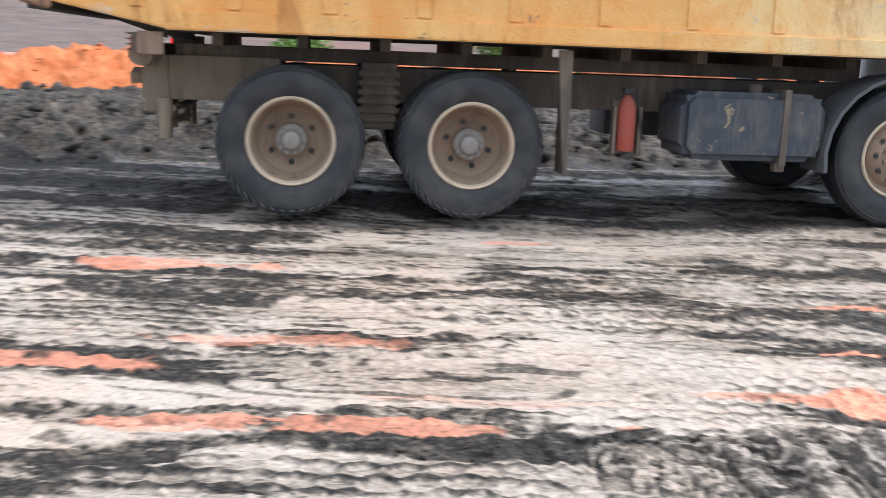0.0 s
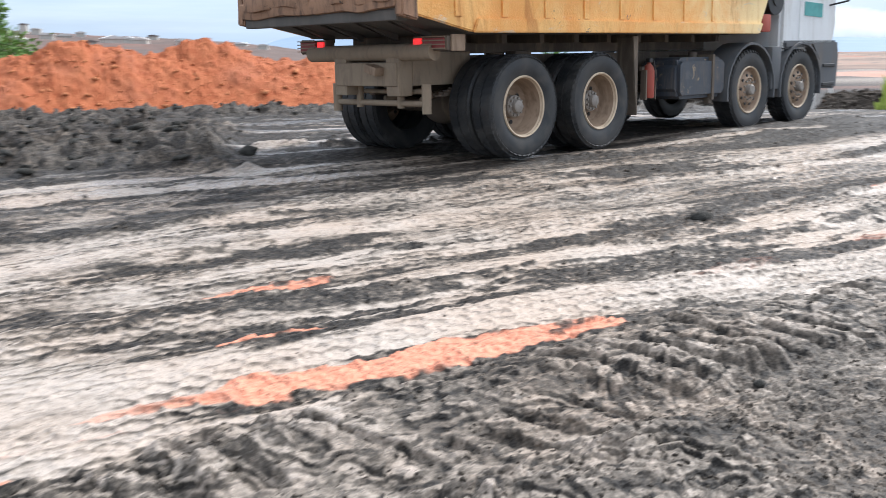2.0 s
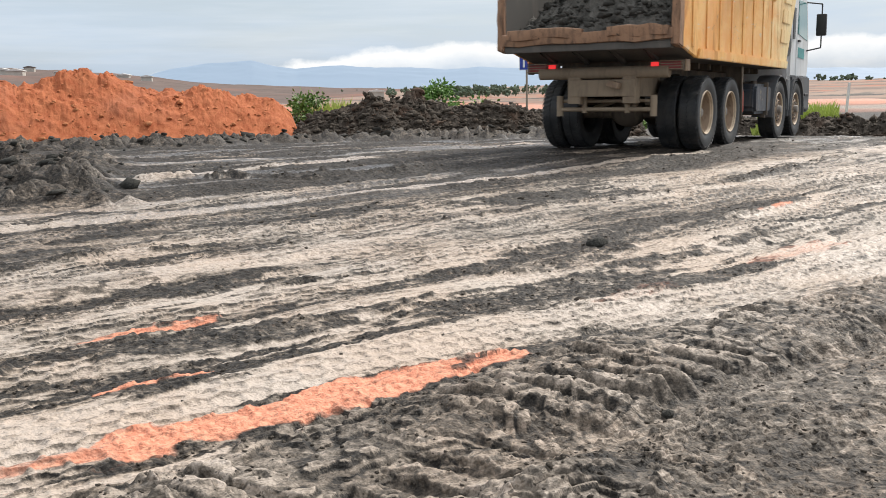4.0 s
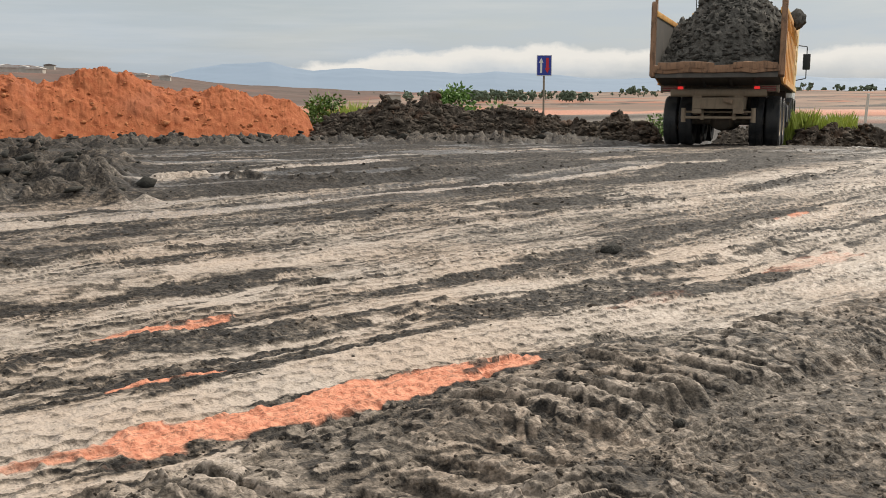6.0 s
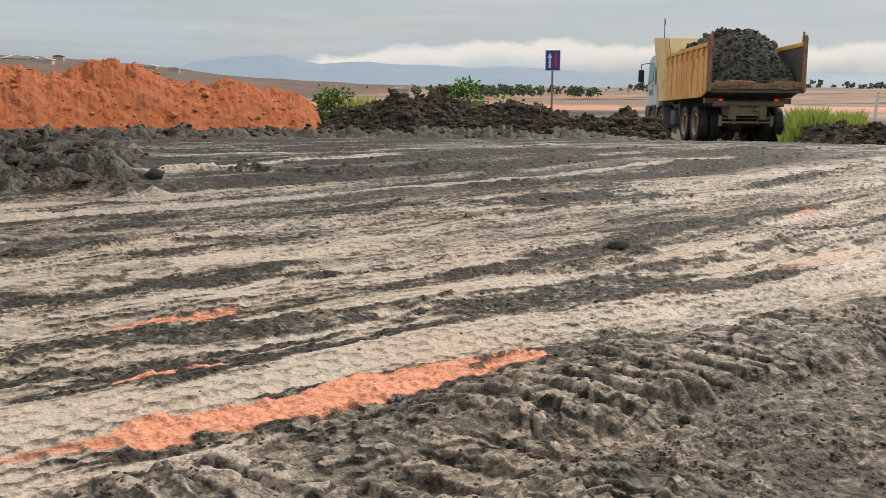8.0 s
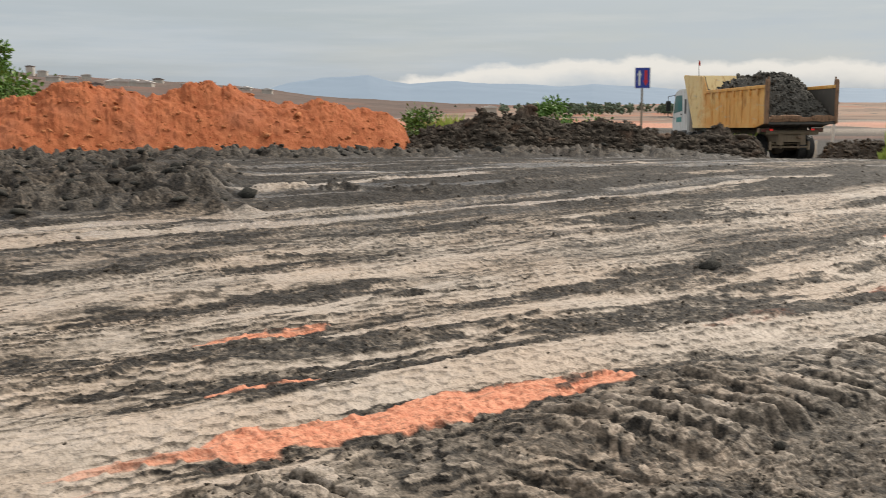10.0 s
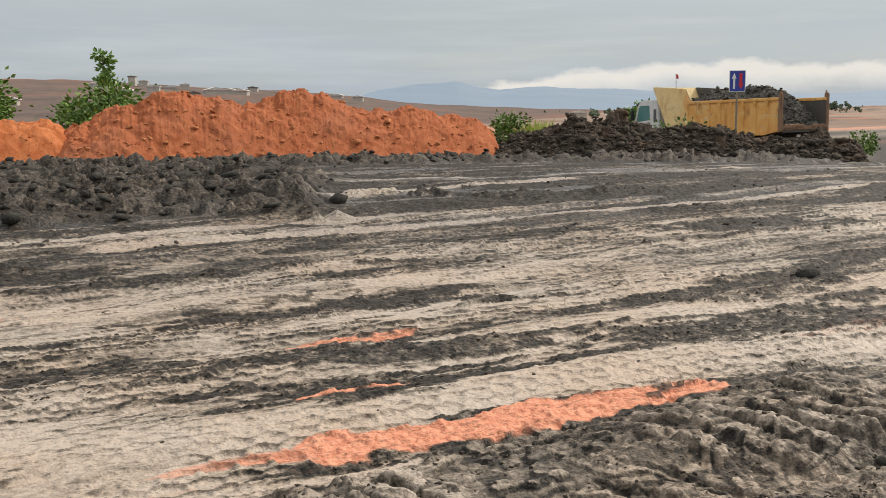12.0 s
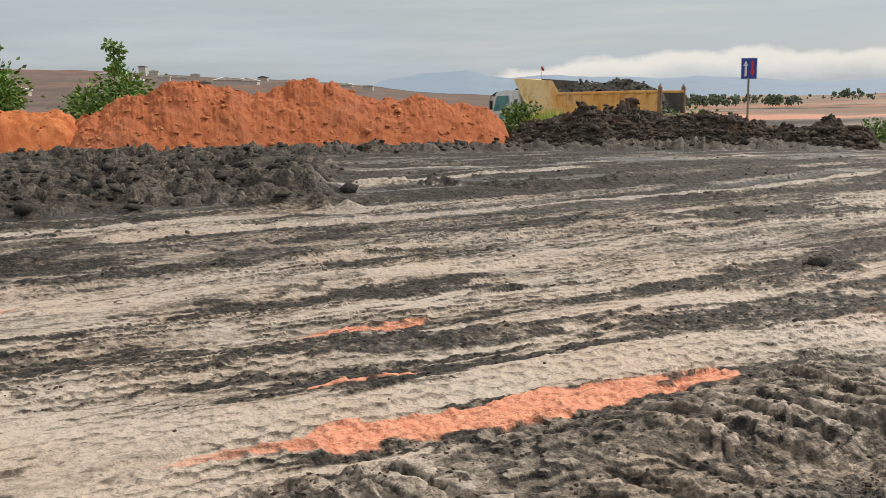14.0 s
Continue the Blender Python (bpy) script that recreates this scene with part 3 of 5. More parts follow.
    # near verge: shade of slots and flake edges painted as lower paleness
    pale = np.where(near_right > 0.5, 0.36 + 0.25 * (TABLE2[flat.astype(np.int32) & 255, 9] - 0.5) + 0.16 * step(s, 2.4, 1.2) + 0.22 * lattice(s * 3, w * 3) + 0.26 * (cut - 0.5) * there * (1 - below) - 0.06 * below + 0.12 * c1 - 0.34 * flake_shade * (1 - 0.6 * below), pale)
    wet = step(fbm(s * 0.3 + 60, v * 2.2, 4), 0.06, 0.2) * 0.8 * worked * (0.2 + 0.8 * farther) * (1 - rough)
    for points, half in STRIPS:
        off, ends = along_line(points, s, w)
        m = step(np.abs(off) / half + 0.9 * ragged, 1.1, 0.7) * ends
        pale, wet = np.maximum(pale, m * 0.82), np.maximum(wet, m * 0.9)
    lumpy = np.maximum(heap, foot)
    pale = pale * (1 - lumpy) + lumpy * (0.11 + 0.12 * c5 + 0.12 * lattice(x * 2, y * 2))
    wet = wet * (1 - np.clip(rough, 0, 1))
    pale = np.where(r > 44, 0.5 * step(fbm(x * 0.02, y * 0.03, 4), -0.1, 0.2), pale)
    pale = pale * (1 - 0.95 * step(r, 38, 41) * step(r, 115, 95) * step(az, 35, 37))
    orange = np.zeros_like(x)
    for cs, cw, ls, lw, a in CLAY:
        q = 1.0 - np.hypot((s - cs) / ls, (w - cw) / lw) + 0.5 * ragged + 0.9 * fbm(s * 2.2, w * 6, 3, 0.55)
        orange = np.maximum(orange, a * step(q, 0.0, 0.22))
    torn_clay = clods(x + 2, y * 1.4, 0.14, 0.35, 6.0) * step(fbm(x * 2, y * 2, 3), -0.05, 0.1)
    h = h + orange * (0.018 * torn_clay + 0.006)
    orange = orange * (1 - 0.8 * np.clip(torn_clay * 1.3, 0, 1)) * (1 - 0.85 * ridge) * (1 - 0.6 * near_right * (c1 > 0.3))
    orange = np.maximum(orange, step(r, 60, 90) * 0.5 * step(fbm(x * 0.006 + 3, y * 0.015, 4), -0.1, 0.2))
    return base_height(x, y) + h, orange, np.clip(pale, 0, 1), np.clip(wet, 0, 1), np.clip(np.maximum(rough, 0.6 * near_right), 0, 1)


def sheet_mesh(name, P, colours=None, wrap=False):
    """A mesh from a grid of points (rows, columns, 3)."""
    rows, cols = P.shape[:2]
    me = bpy.data.meshes.new(name)
    me.vertices.add(rows * cols)
    me.vertices.foreach_set("co", P.reshape(-1).astype(np.float32))
    i, j = np.meshgrid(np.arange(rows - 1), np.arange(cols if wrap else cols - 1), indexing="ij")
    k = (j + 1) % cols
    quads = np.stack([i * cols + j, i * cols + k, (i + 1) * cols + k, (i + 1) * cols + j], -1).reshape(-1, 4)
    me.loops.add(quads.size)
    me.loops.foreach_set("vertex_index", quads.reshape(-1).astype(np.int32))
    me.polygons.add(len(quads))
    me.polygons.foreach_set("loop_start", np.arange(0, quads.size, 4, dtype=np.int32))
    me.polygons.foreach_set("use_smooth", np.ones(len(quads), bool))
    me.update(calc_edges=True)
    if colours is not None:
        layer = me.color_attributes.new("soil", "FLOAT_COLOR", "POINT")
        layer.data.foreach_set("color", colours.reshape(-1).astype(np.float32))
    return me


def clod_shapes():
    """A few broken clods, as arrays of corners and faces."""
    shapes = []
    for k in range(6):
        bm = fresh()
        bmesh.ops.create_icosphere(bm, subdivisions=1, radius=1.0)
        rnd = random.Random(k)
        q = Vector((k * 7.1, k * 3.3, k * 5.7))
        for v in bm.verts:
            v.co *= 1 + 0.45 * noise.noise(v.co * 1.3 + q)
        for cut in range(7):
            n = Vector((rnd.gauss(0, 1), rnd.gauss(0, 1), rnd.gauss(0, 1))).normalized()
            d = rnd.uniform(0.35, 0.7)
            for v in bm.verts:
                over = v.co.dot(n) - d
                if over > 0:
                    v.co -= n * over
        for v in bm.verts:
            v.co += Vector((rnd.gauss(0, 0.07), rnd.gauss(0, 0.07), rnd.gauss(0, 0.07)))
            v.co.z *= 0.55
        bm.verts.ensure_lookup_table()
        shapes.append((np.array([v.co[:] for v in bm.verts]), np.array([[v.index for v in f.verts] for f in bm.faces])))
        bm.free()
    return shapes


CLODS = clod_shapes()


def scattered(name, places, sizes, material, seed, parent=None):
    """Many small clods in one mesh; places (n, 3), sizes (n,)."""
    rnd = np.random.RandomState(seed)
    verts, faces, base = [], [], 0
    for p, size in zip(places, sizes):
        v, f = CLODS[rnd.randint(len(CLODS))]
        a, b = rnd.uniform(0, 6.28), rnd.uniform(-0.5, 0.5)
        m = np.array(Euler((b, b * 0.7, a)).to_matrix())
        verts.append((v * rnd.uniform(0.7, 1.3, 3) * size) @ m.T + p)
        faces.append(f + base)
        base += len(v)
    V, F = np.concatenate(verts).astype(np.float32), np.concatenate(faces).astype(np.int32)
    me = bpy.data.meshes.new(name)
    me.vertices.add(len(V))
    me.vertices.foreach_set("co", V.reshape(-1))
    me.loops.add(F.size)
    me.loops.foreach_set("vertex_index", F.reshape(-1))
    me.polygons.add(len(F))
    me.polygons.foreach_set("loop_start", np.arange(0, F.size, 3, dtype=np.int32))
    me.update(calc_edges=True)
    return tagged(part(name, me, material, parent), kind="stuff")


def build_ground():
    near = 1.22 / np.tan(np.linspace(math.atan2(1.22, 2.1), math.atan2(1.22, 6.0), 510))
    r = np.concatenate([np.geomspace(0.25, 2.1, 16)[:-1], near[:-1], np.geomspace(6, 20, 350)[:-1], np.geomspace(20, 46, 90)[:-1], np.geomspace(46, 4600, 110)])
    a = np.radians(np.concatenate([np.arange(-55, -15, 0.21), np.arange(-15, 49, 0.098), np.arange(49, 66, 0.3), np.linspace(66, 305, 60)[:-1]]))[::-1]
    R, A = np.meshgrid(r, a, indexing="ij")
    x, y = R * np.sin(A), R * np.cos(A)
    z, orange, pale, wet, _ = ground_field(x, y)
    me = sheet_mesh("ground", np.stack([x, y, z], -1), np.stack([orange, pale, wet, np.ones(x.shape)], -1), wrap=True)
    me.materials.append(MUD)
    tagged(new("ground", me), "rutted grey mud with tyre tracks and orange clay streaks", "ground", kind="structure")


build_ground()


def build_clods():
    rnd = np.random.RandomState(3)
    n = 110000
    az, r = np.radians(rnd.uniform(-42, 52, n)), np.exp(rnd.uniform(math.log(1.9), math.log(19), n))
    x, y = r * np.sin(az), r * np.cos(az)
    z, orange, pale, wet, rough = ground_field(x, y)
    keep = np.nonzero(rnd.rand(n) < np.clip((rough - 0.40) * 0.8, 0.012, 0.5) * (orange < 0.1))[0][:7000]
    sizes = np.exp(rnd.normal(math.log(0.0085), 0.45, len(keep))) * (0.8 + 0.06 * r[keep])
    sizes = np.clip(sizes, 0.004, np.where(r[keep] < 7, 0.014, 0.04))
    P = np.stack([x, y, z + 0.0], -1)[keep]
    P[:, 2] += sizes * 0.1
    tagged(scattered("clay_crumbs", P, sizes, SLATEBROWN, 1), "crumbs and clods of dark clay on the mud", "clods")
    n = 9000
    az, r = np.radians(rnd.uniform(-45, 40, n)), rnd.uniform(9, 26, n)
    x, y = r * np.sin(az), r * np.cos(az)
    near_right, heap, foot = zones(x, y)
    keep = np.nonzero(rnd.rand(n) < 0.8 * np.maximum(heap, foot))[0][:2600]
    z = ground_field(x[keep], y[keep])[0]
    sizes = np.clip(np.exp(rnd.normal(math.log(0.05), 0.55, len(keep))), 0.02, 0.16)
    P = np.stack([x[keep], y[keep], z + sizes * 0.15], -1)
    tagged(scattered("clay_clods", P, sizes, SLATE, 2), "heaped lumps of dark grey clay along the muddy road", "clods")


build_clods()


LOOSE = {
    "orange_earth": earth_material("loose_orange_earth", (0.40, 0.13, 0.05), (0.62, 0.27, 0.13), (0.50, 0.19, 0.08), 9.0),
    "dark_clay": earth_material("loose_dark_clay", (0.040, 0.034, 0.028), (0.13, 0.108, 0.086), (0.12, 0.07, 0.046), 9.0)}


def bank(name, label, category, az, front, crest, height, depth, material, lump=0.3, seed=0, n=(640, 140), pieces=900, size=0.09):
    """A dumped ridge of earth seen from its front: azimuths in degrees, front distance, crest heights over z 0, depth."""
    aa = np.linspace(az[0], az[-1], n[0])
    tt = np.linspace(0, 1, n[1])
    A, T = np.meshgrid(aa, tt, indexing="ij")
    top, f0, dep = np.interp(A, az, height), np.interp(A, az, front), np.interp(A, az, depth)
    R = f0 + dep * T
    x, y = R * np.sin(np.radians(A)), R * np.cos(np.radians(A))
    rise = np.where(T < crest, np.sin(np.clip(T / crest, 0, 1) * np.pi / 2) ** 1.15, np.cos(np.clip((T - crest) / (1 - crest), 0, 1) * np.pi / 2) ** 0.8)
    ends = step(A, az[0], az[0] + 1.2) * step(A, az[-1], az[-1] - 1.2)
    z0 = base_height(x, y) - 0.12
    q = seed * 11.7
    body = np.clip(rise, 0, 1)
    lumps = 0.62 * clods(x + q, y, 1.0, 0.7, 1.6) + 0.42 * clods(x, y + q, 0.36, 0.7, 2.6) + 0.24 * clods(x - q, y, 0.17, 0.65) + 0.10 * clods(x - q, y, 0.08, 0.65)
    rough = fbm(x * 0.7 + q, y * 0.7, 6, 0.55)
    gully = fbm(A * 1.6 + q, T * 1.4 + 0.3 * lattice(x, y), 4)
    z = z0 + (top - z0) * body * ends + (0.42 * rough + lump * (lumps - 0.25) + 0.20 * gully * np.sin(np.pi * np.clip(T, 0, 1))) * np.sqrt(body) * ends * 0.8
    z = np.maximum(z, z0 - 0.05)
    z = z + 0.05 * lump * fbm(x * 6, y * 6, 4, 0.65) * np.sqrt(body) * ends
    # push the face about a little, so that lumps overhang
    x = x + 0.10 * lump * fbm(y * 3 + z * 5, x * 3 + q, 3)
    y = y + 0.25 * lump * fbm(x * 3 + z * 5, y * 3 + q, 3)
    me = sheet_mesh(name, np.stack([x, y, z], -1)[::-1])
    me.materials.append(material)
    ob = tagged(new(name, me), label, category)
    rnd = np.random.RandomState(seed)
    i, j = rnd.randint(12, n[0] - 12, pieces), (n[1] * rnd.beta(1.3, 2.2, pieces) * 0.75).astype(int)
    sizes = np.clip(np.exp(rnd.normal(math.log(size), 0.6, pieces)), 0.02, 0.2)
    P = np.stack([x[i, j], y[i, j], z[i, j] + sizes * 0.1], -1)
    scattered("loose_clay", P, sizes, LOOSE.get(material.name, material), seed + 20, ob)
    return ob


bank("orange_earth_mound", "long dumped mound of bright orange-red earth", "earth mound",
     (-10.2, -8.6, -7.0, -5.6, -4.4, -2.9, -2.0, -0.5, 1.0, 2.8, 4.5, 5.6, 7.0, 9.0, 10.2, 11.4, 13.0, 14.8, 16.6),
     (22.4, 22.3, 22.2, 22.2, 22.2, 22.3, 22.4, 22.5, 22.6, 22.8, 23.0, 23.1, 23.2, 23.4, 23.5, 23.6, 23.8, 24.0, 24.2), 0.42,
     (0.5, 0.95, 1.3, 1.55, 1.62, 1.76, 1.72, 1.66, 1.56, 1.62, 1.72, 1.70, 1.52, 1.38, 1.40, 1.38, 1.22, 0.95, 0.2),
     (7,) * 19, ORANGE, 0.17, 1, pieces=900, size=0.030)
bank("ochre_earth_bank", "low cut bank of ochre-orange earth", "earth bank",
     (-62, -50, -40, -32, -25, -18, -14, -11, -9, -7.5), (19, 20, 20.5, 21, 21.5, 22, 22.6, 23, 23.2, 23.4), 0.2,
     (0.9, 1.0, 1.05, 1.05, 1.1, 1.05, 1.2, 1.25, 1.1, 0.4), (7,) * 10, OCHRE, 0.14, 2, pieces=1000, size=0.025)
bank("dark_clay_berm", "lumpy berm of dark brown-grey clay clods", "berm",
     (15.0, 16.5, 18, 19.5, 21, 22.4, 23.6, 25, 26.5, 28.2, 29.6, 30.5, 32, 33.5, 35, 36.6), (23.2, 23.2, 23.2, 23.2, 23.3, 23.3, 23.4, 23.4, 23.5, 23.5, 23.6, 23.6, 23.8, 24, 24.2, 24.5), 0.45,
     (0.3, 0.55, 0.8, 0.85, 0.95, 0.98, 0.92, 0.82, 0.85, 0.88, 0.7, 0.5, 0.45, 0.45, 0.35, 0.1), (4.5,) * 16, DARK, 0.36, 3, pieces=4000, size=0.045)
bank("low_clay_berm", "low berm of dark clay beyond the haul road", "berm",
     (38.4, 39.0, 40, 42, 44, 46, 48), (41.5,) * 7, 0.45, (-0.75, -0.40, -0.28, -0.30, -0.35, -0.4, -0.8), (3.5,) * 7, DARK, 0.30, 6, (260, 70), 500, 0.08)
bank("low_clay_berm", "low berm of dark clay beside the road gap", "berm",
     (42.5, 44, 47, 50, 54, 60), (24.6, 24.6, 24.6, 24.6, 24.6, 24.6), 0.45, (0.15, 0.3, 0.32, 0.34, 0.3, 0.2), (3.5,) * 6, DARK, 0.36, 4, (420, 110), 900, 0.06)

# ---- the lorry ----
# local axes: x forward, y to its left, z up, from the ground under the rear axle
AXLES = (0.0, 1.32, 4.72, 6.19)
TYRE_R = 0.54


def tyre_mesh():
    bm = fresh()
    lathe(bm, [(0.315, -0.115), (0.36, -0.135), (0.44, -0.148), (0.495, -0.140), (0.522, -0.120), (0.524, 0.0), (0.522, 0.120), (0.495, 0.140), (0.44, 0.148), (0.36, 0.135), (0.315, 0.115), (0.30, 0.0)], 56, True)
    for k in range(44):
        a = 2 * math.pi * k / 44
        for side in (-1, 1):
            m = pose(0, 0, 0, 0, math.degrees(a) + side * 1.6, 0) @ pose(0, 0, 0.526, 0, 0, side * 14)
            box(bm, -0.022, 0.022, min(side * 0.012, side * 0.122), max(side * 0.012, side * 0.122), -0.016, 0.014, 0, m)
            m = pose(0, 0, 0, 0, math.degrees(a) + side * 1.6, 0) @ pose(0, side * 0.128, 0.507, side * -38, 0, 0)
            box(bm, -0.020, 0.020, -0.012, 0.012, -0.022, 0.018, 0, m)
    me = bpy.data.meshes.new("tyre")
    smooth(bm, 28).to_mesh(me)
    bm.free()
    return me


def rear_rim_mesh():
    bm = fresh()
    lathe(bm, [(0.322, 0.118), (0.312, 0.128), (0.300, 0.118), (0.285, 0.06), (0.262, -0.02), (0.245, -0.07), (0.205, -0.095), (0.125, -0.10), (0.115, -0.06), (0.100, -0.055), (0.001, -0.055)], 48)
    return smooth(bm, 35)


def front_rim_mesh():
    bm = fresh()
    lathe(bm, [(0.322, 0.118), (0.312, 0.128), (0.298, 0.115), (0.275, 0.06), (0.255, 0.055), (0.215, 0.095), (0.165, 0.125), (0.155, 0.105), (0.110, 0.105), (0.001, 0.10)], 48)
    return smooth(bm, 35)


def hub_mesh(front):
    bm = fresh()
    y = 0.105 if front else -0.06
    lathe(bm, [(0.118, y), (0.118, y + 0.05), (0.105, y + 0.062), (0.072, y + 0.066), (0.066, y + 0.11), (0.05, y + 0.122), (0.001, y + 0.124)] if not front else [(0.075, y), (0.072, y + 0.06), (0.055, y + 0.075), (0.001, y + 0.076)], 24)
    for k in range(10):
        a = 2 * math.pi * k / 10
        r = 0.094 if not front else 0.13
        p = Vector((r * math.cos(a), y + (0.055 if not front else 0.0), r * math.sin(a)))
        rod(bm, p, p + Vector((0, 0.028, 0)), 0.014, None, 6)
    return smooth(bm, 35)


def hole_mesh(front):
    """Hand holes of the disc, dark and dished."""
    bm = fresh()
    for k in range(10 if front else 6):
        a = 2 * math.pi * (k + 0.5) / (10 if front else 6)
        r, y, size = (0.195, 0.106, 0.023) if front else (0.17, -0.094, 0.022)
        m = pose(r * math.cos(a), y, r * math.sin(a), 90, 0, 0)
        bmesh.ops.create_cone(bm, cap_ends=True, segments=10, radius1=size, radius2=size, depth=0.018, matrix=m)
    return bm


def rim_ring_mesh():
    bm = fresh()
    lathe(bm, [(0.326, 0.116), (0.316, 0.134), (0.304, 0.130), (0.292, 0.092), (0.296, 0.088), (0.310, 0.110)], 48, True)
    return smooth(bm, 40)


MESH = {"tyre": tyre_mesh()}
for key, bm_ in (("rim_ring", rim_ring_mesh()), ("rear_rim", rear_rim_mesh()), ("front_rim", front_rim_mesh()), ("rear_hub", hub_mesh(False)), ("front_hub", hub_mesh(True)), ("rear_hole", hole_mesh(False)), ("front_hole", hole_mesh(True))):
    MESH[key] = bpy.data.meshes.new(key)
    bm_.to_mesh(MESH[key])
    bm_.free()


def wheel(lorry, axle, side):
    """One wheel: disc, tyre or pair of tyres, hub. Its outer face looks along its own +y."""
    front = axle > 1
    kind = "front" if front else "rear"
    w = part("wheel", MESH[kind + "_rim"], TAN, lorry, "mud-stained tan steel wheel")
    t = part("tyre", MESH["tyre"], RUBBER, w)
    if not front:
        t2 = part("tyre", MESH["tyre"], RUBBER, w)
        t2.location.y = -0.33
    part("rim_ring", MESH["rim_ring"], RIMRING, w, "pale painted rim flange")
    part("hub", MESH[kind + "_hub"], HUBGREY, w, "grey bolted wheel hub")
    tagged(part("hand_hole_ring", MESH[kind + "_hole"], BLACK, w), kind="stuff")
    w.matrix_basis = pose(AXLES[axle], side * 1.075, TYRE_R, 0, 0, 0 if side > 0 else 180)
    return w, axle, side


def batter(bm, amount, scale):
    """Dents and bends: long edges cut up and pushed about."""
    bmesh.ops.subdivide_edges(bm, edges=[e for e in bm.edges if e.calc_length() > 0.3], cuts=9, use_grid_fill=True)
    for v in bm.verts:
        n = noise.noise_vector(v.co * scale)
        v.co += Vector((n.x, n.y * 0.3, n.z)) * amount
    return bm


def tipper_body(lorry):
    bm = fresh()
    box(bm, -0.85, 4.75, -1.22, 1.22, 1.29, 1.36, 0.01)
    prism(bm, [(-1.77, 1.50), (-0.85, 1.29), (-0.85, 1.36), (-1.77, 1.57)], -1.22, 1.22)
    body = part("tipper_body", bm, INNER, lorry, "dented yellow steel tipper body with open tail")
    outline = [(-1.74, 1.48), (-0.85, 1.30), (4.75, 1.30), (5.91, 3.45), (5.80, 3.50), (3.80, 3.33), (3.42, 2.74), (-1.74, 2.74)]
    for side in (-1, 1):
        y0, y1 = sorted((side * 1.235, side * 1.285))
        part("side_panel", smooth(prism(fresh(), outline, y0, y1, 0.012)), YELLOW, body, "yellow painted steel side, stained and dented")
        y0, y1 = sorted((side * 1.222, side * 1.235))
        part("inner_liner", prism(fresh(), [(x * 0.995, z) for x, z in outline], y0, y1), INNER, body)
        y0, y1 = sorted((side * 1.20, side * 1.335))
        part("top_rail", smooth(box(fresh(), -1.74, 3.45, y0, y1, 2.655, 2.775, 0.02)), YELLOW, body)
        y0, y1 = sorted((side * 1.285, side * 1.318))
        part("bottom_rail", smooth(prism(fresh(), [(-0.86, 1.292), (4.74, 1.292), (4.82, 1.43), (-0.80, 1.43)], y0, y1, 0.01)), YELLOW, body)
        for k in range(8):
            x = -1.05 + 0.66 * k
            bm = fresh()
            y0, y1 = sorted((side * 1.285, side * 1.298))
            prism(bm, [(x - 0.05, 1.44), (x + 0.05, 1.44), (x + 0.10, 2.66), (x - 0.08, 2.66)], y0, y1, 0.006)
            fold = part("side_fold", smooth(bm), YELLOW, body)
            bm = fresh()
            for a0, a1, dz in ((1.285, 1.33, 0.0),):
                y0, y1 = sorted((side * a0, side * a1))
                prism(bm, [(x - 0.03, 2.42), (x + 0.03, 2.42), (x + 0.12, 2.66), (x - 0.06, 2.66)], y0, y1, 0.008)
            part("rail_bracket", smooth(bm), YELLOW, fold)
        for k in range(3):
            z = 1.75 + 0.36 * k
            bm = fresh()
            x0 = 4.22 + 0.12 * k
            y0, y1 = sorted((side * 1.285, side * 1.30))
            prism(bm, [(x0, z), (x0 + 0.62, z), (x0 + 0.74, z + 0.24), (x0 + 0.05, z + 0.24)], y0, y1, 0.012)
            part("pressed_panel", smooth(bm), YELLOW, body)
        y0, y1 = sorted((side * 1.225, side * 1.335))
        bm = fresh()
        prism(bm, [(-1.80, 1.44), (-1.60, 1.40), (-1.62, 2.86), (-1.66, 2.97), (-1.76, 2.97), (-1.80, 2.86)], y0, y1, 0.015)
        batter(bm, 0.028, 5.0)
        part("tail_post", smooth(bm), RUSTY, body, "rusty yellow tail post")
        bm = fresh()
        rod(bm, (-1.71, side * 1.24, 2.94), (-1.71, side * 1.24, 3.05), 0.03)
        part("tail_pin", smooth(bm), RUSTY, body)
    bm = fresh()
    prism(bm, [(4.75, 1.30), (4.82, 1.30), (5.93, 3.45), (5.86, 3.49)], -1.235, 1.235)
    part("front_wall", bm, YELLOW, body)
    bm = fresh()
    for k in range(4):
        y = -0.9 + 0.6 * k
        prism(bm, [(4.86, 1.36), (4.92, 1.36), (5.99, 3.40), (5.92, 3.40)], y - 0.05, y + 0.05)
    part("front_ribs", bm, YELLOW, body)
    # worn tail sill: stacked bent plates
    bm = fresh()
    box(bm, -1.82, -1.66, -1.25, 1.25, 1.50, 1.66, 0.02)
    box(bm, -1.84, -1.72, -1.20, -0.35, 1.56, 1.70, 0.015)
    box(bm, -1.84, -1.73, 0.05, 1.18, 1.57, 1.71, 0.015, pose(0, 0, 0, 0.8, 0, 0))
    batter(bm, 0.045, 4.0)
    part("tail_sill", smooth(bm), RUSTY, body, "battered rusty tail sill")
    bm = fresh()
    box(bm, -1.78, -1.64, -1.22, 1.22, 1.40, 1.50, 0.015)
    for y in (-0.75, -0.25, 0.3, 0.8):
        prism(bm, [(-1.74, 1.50), (-1.62, 1.50), (-0.92, 1.24), (-0.92, 1.32)], y - 0.03, y + 0.03)
    part("tail_brace", bm, INNER, body)
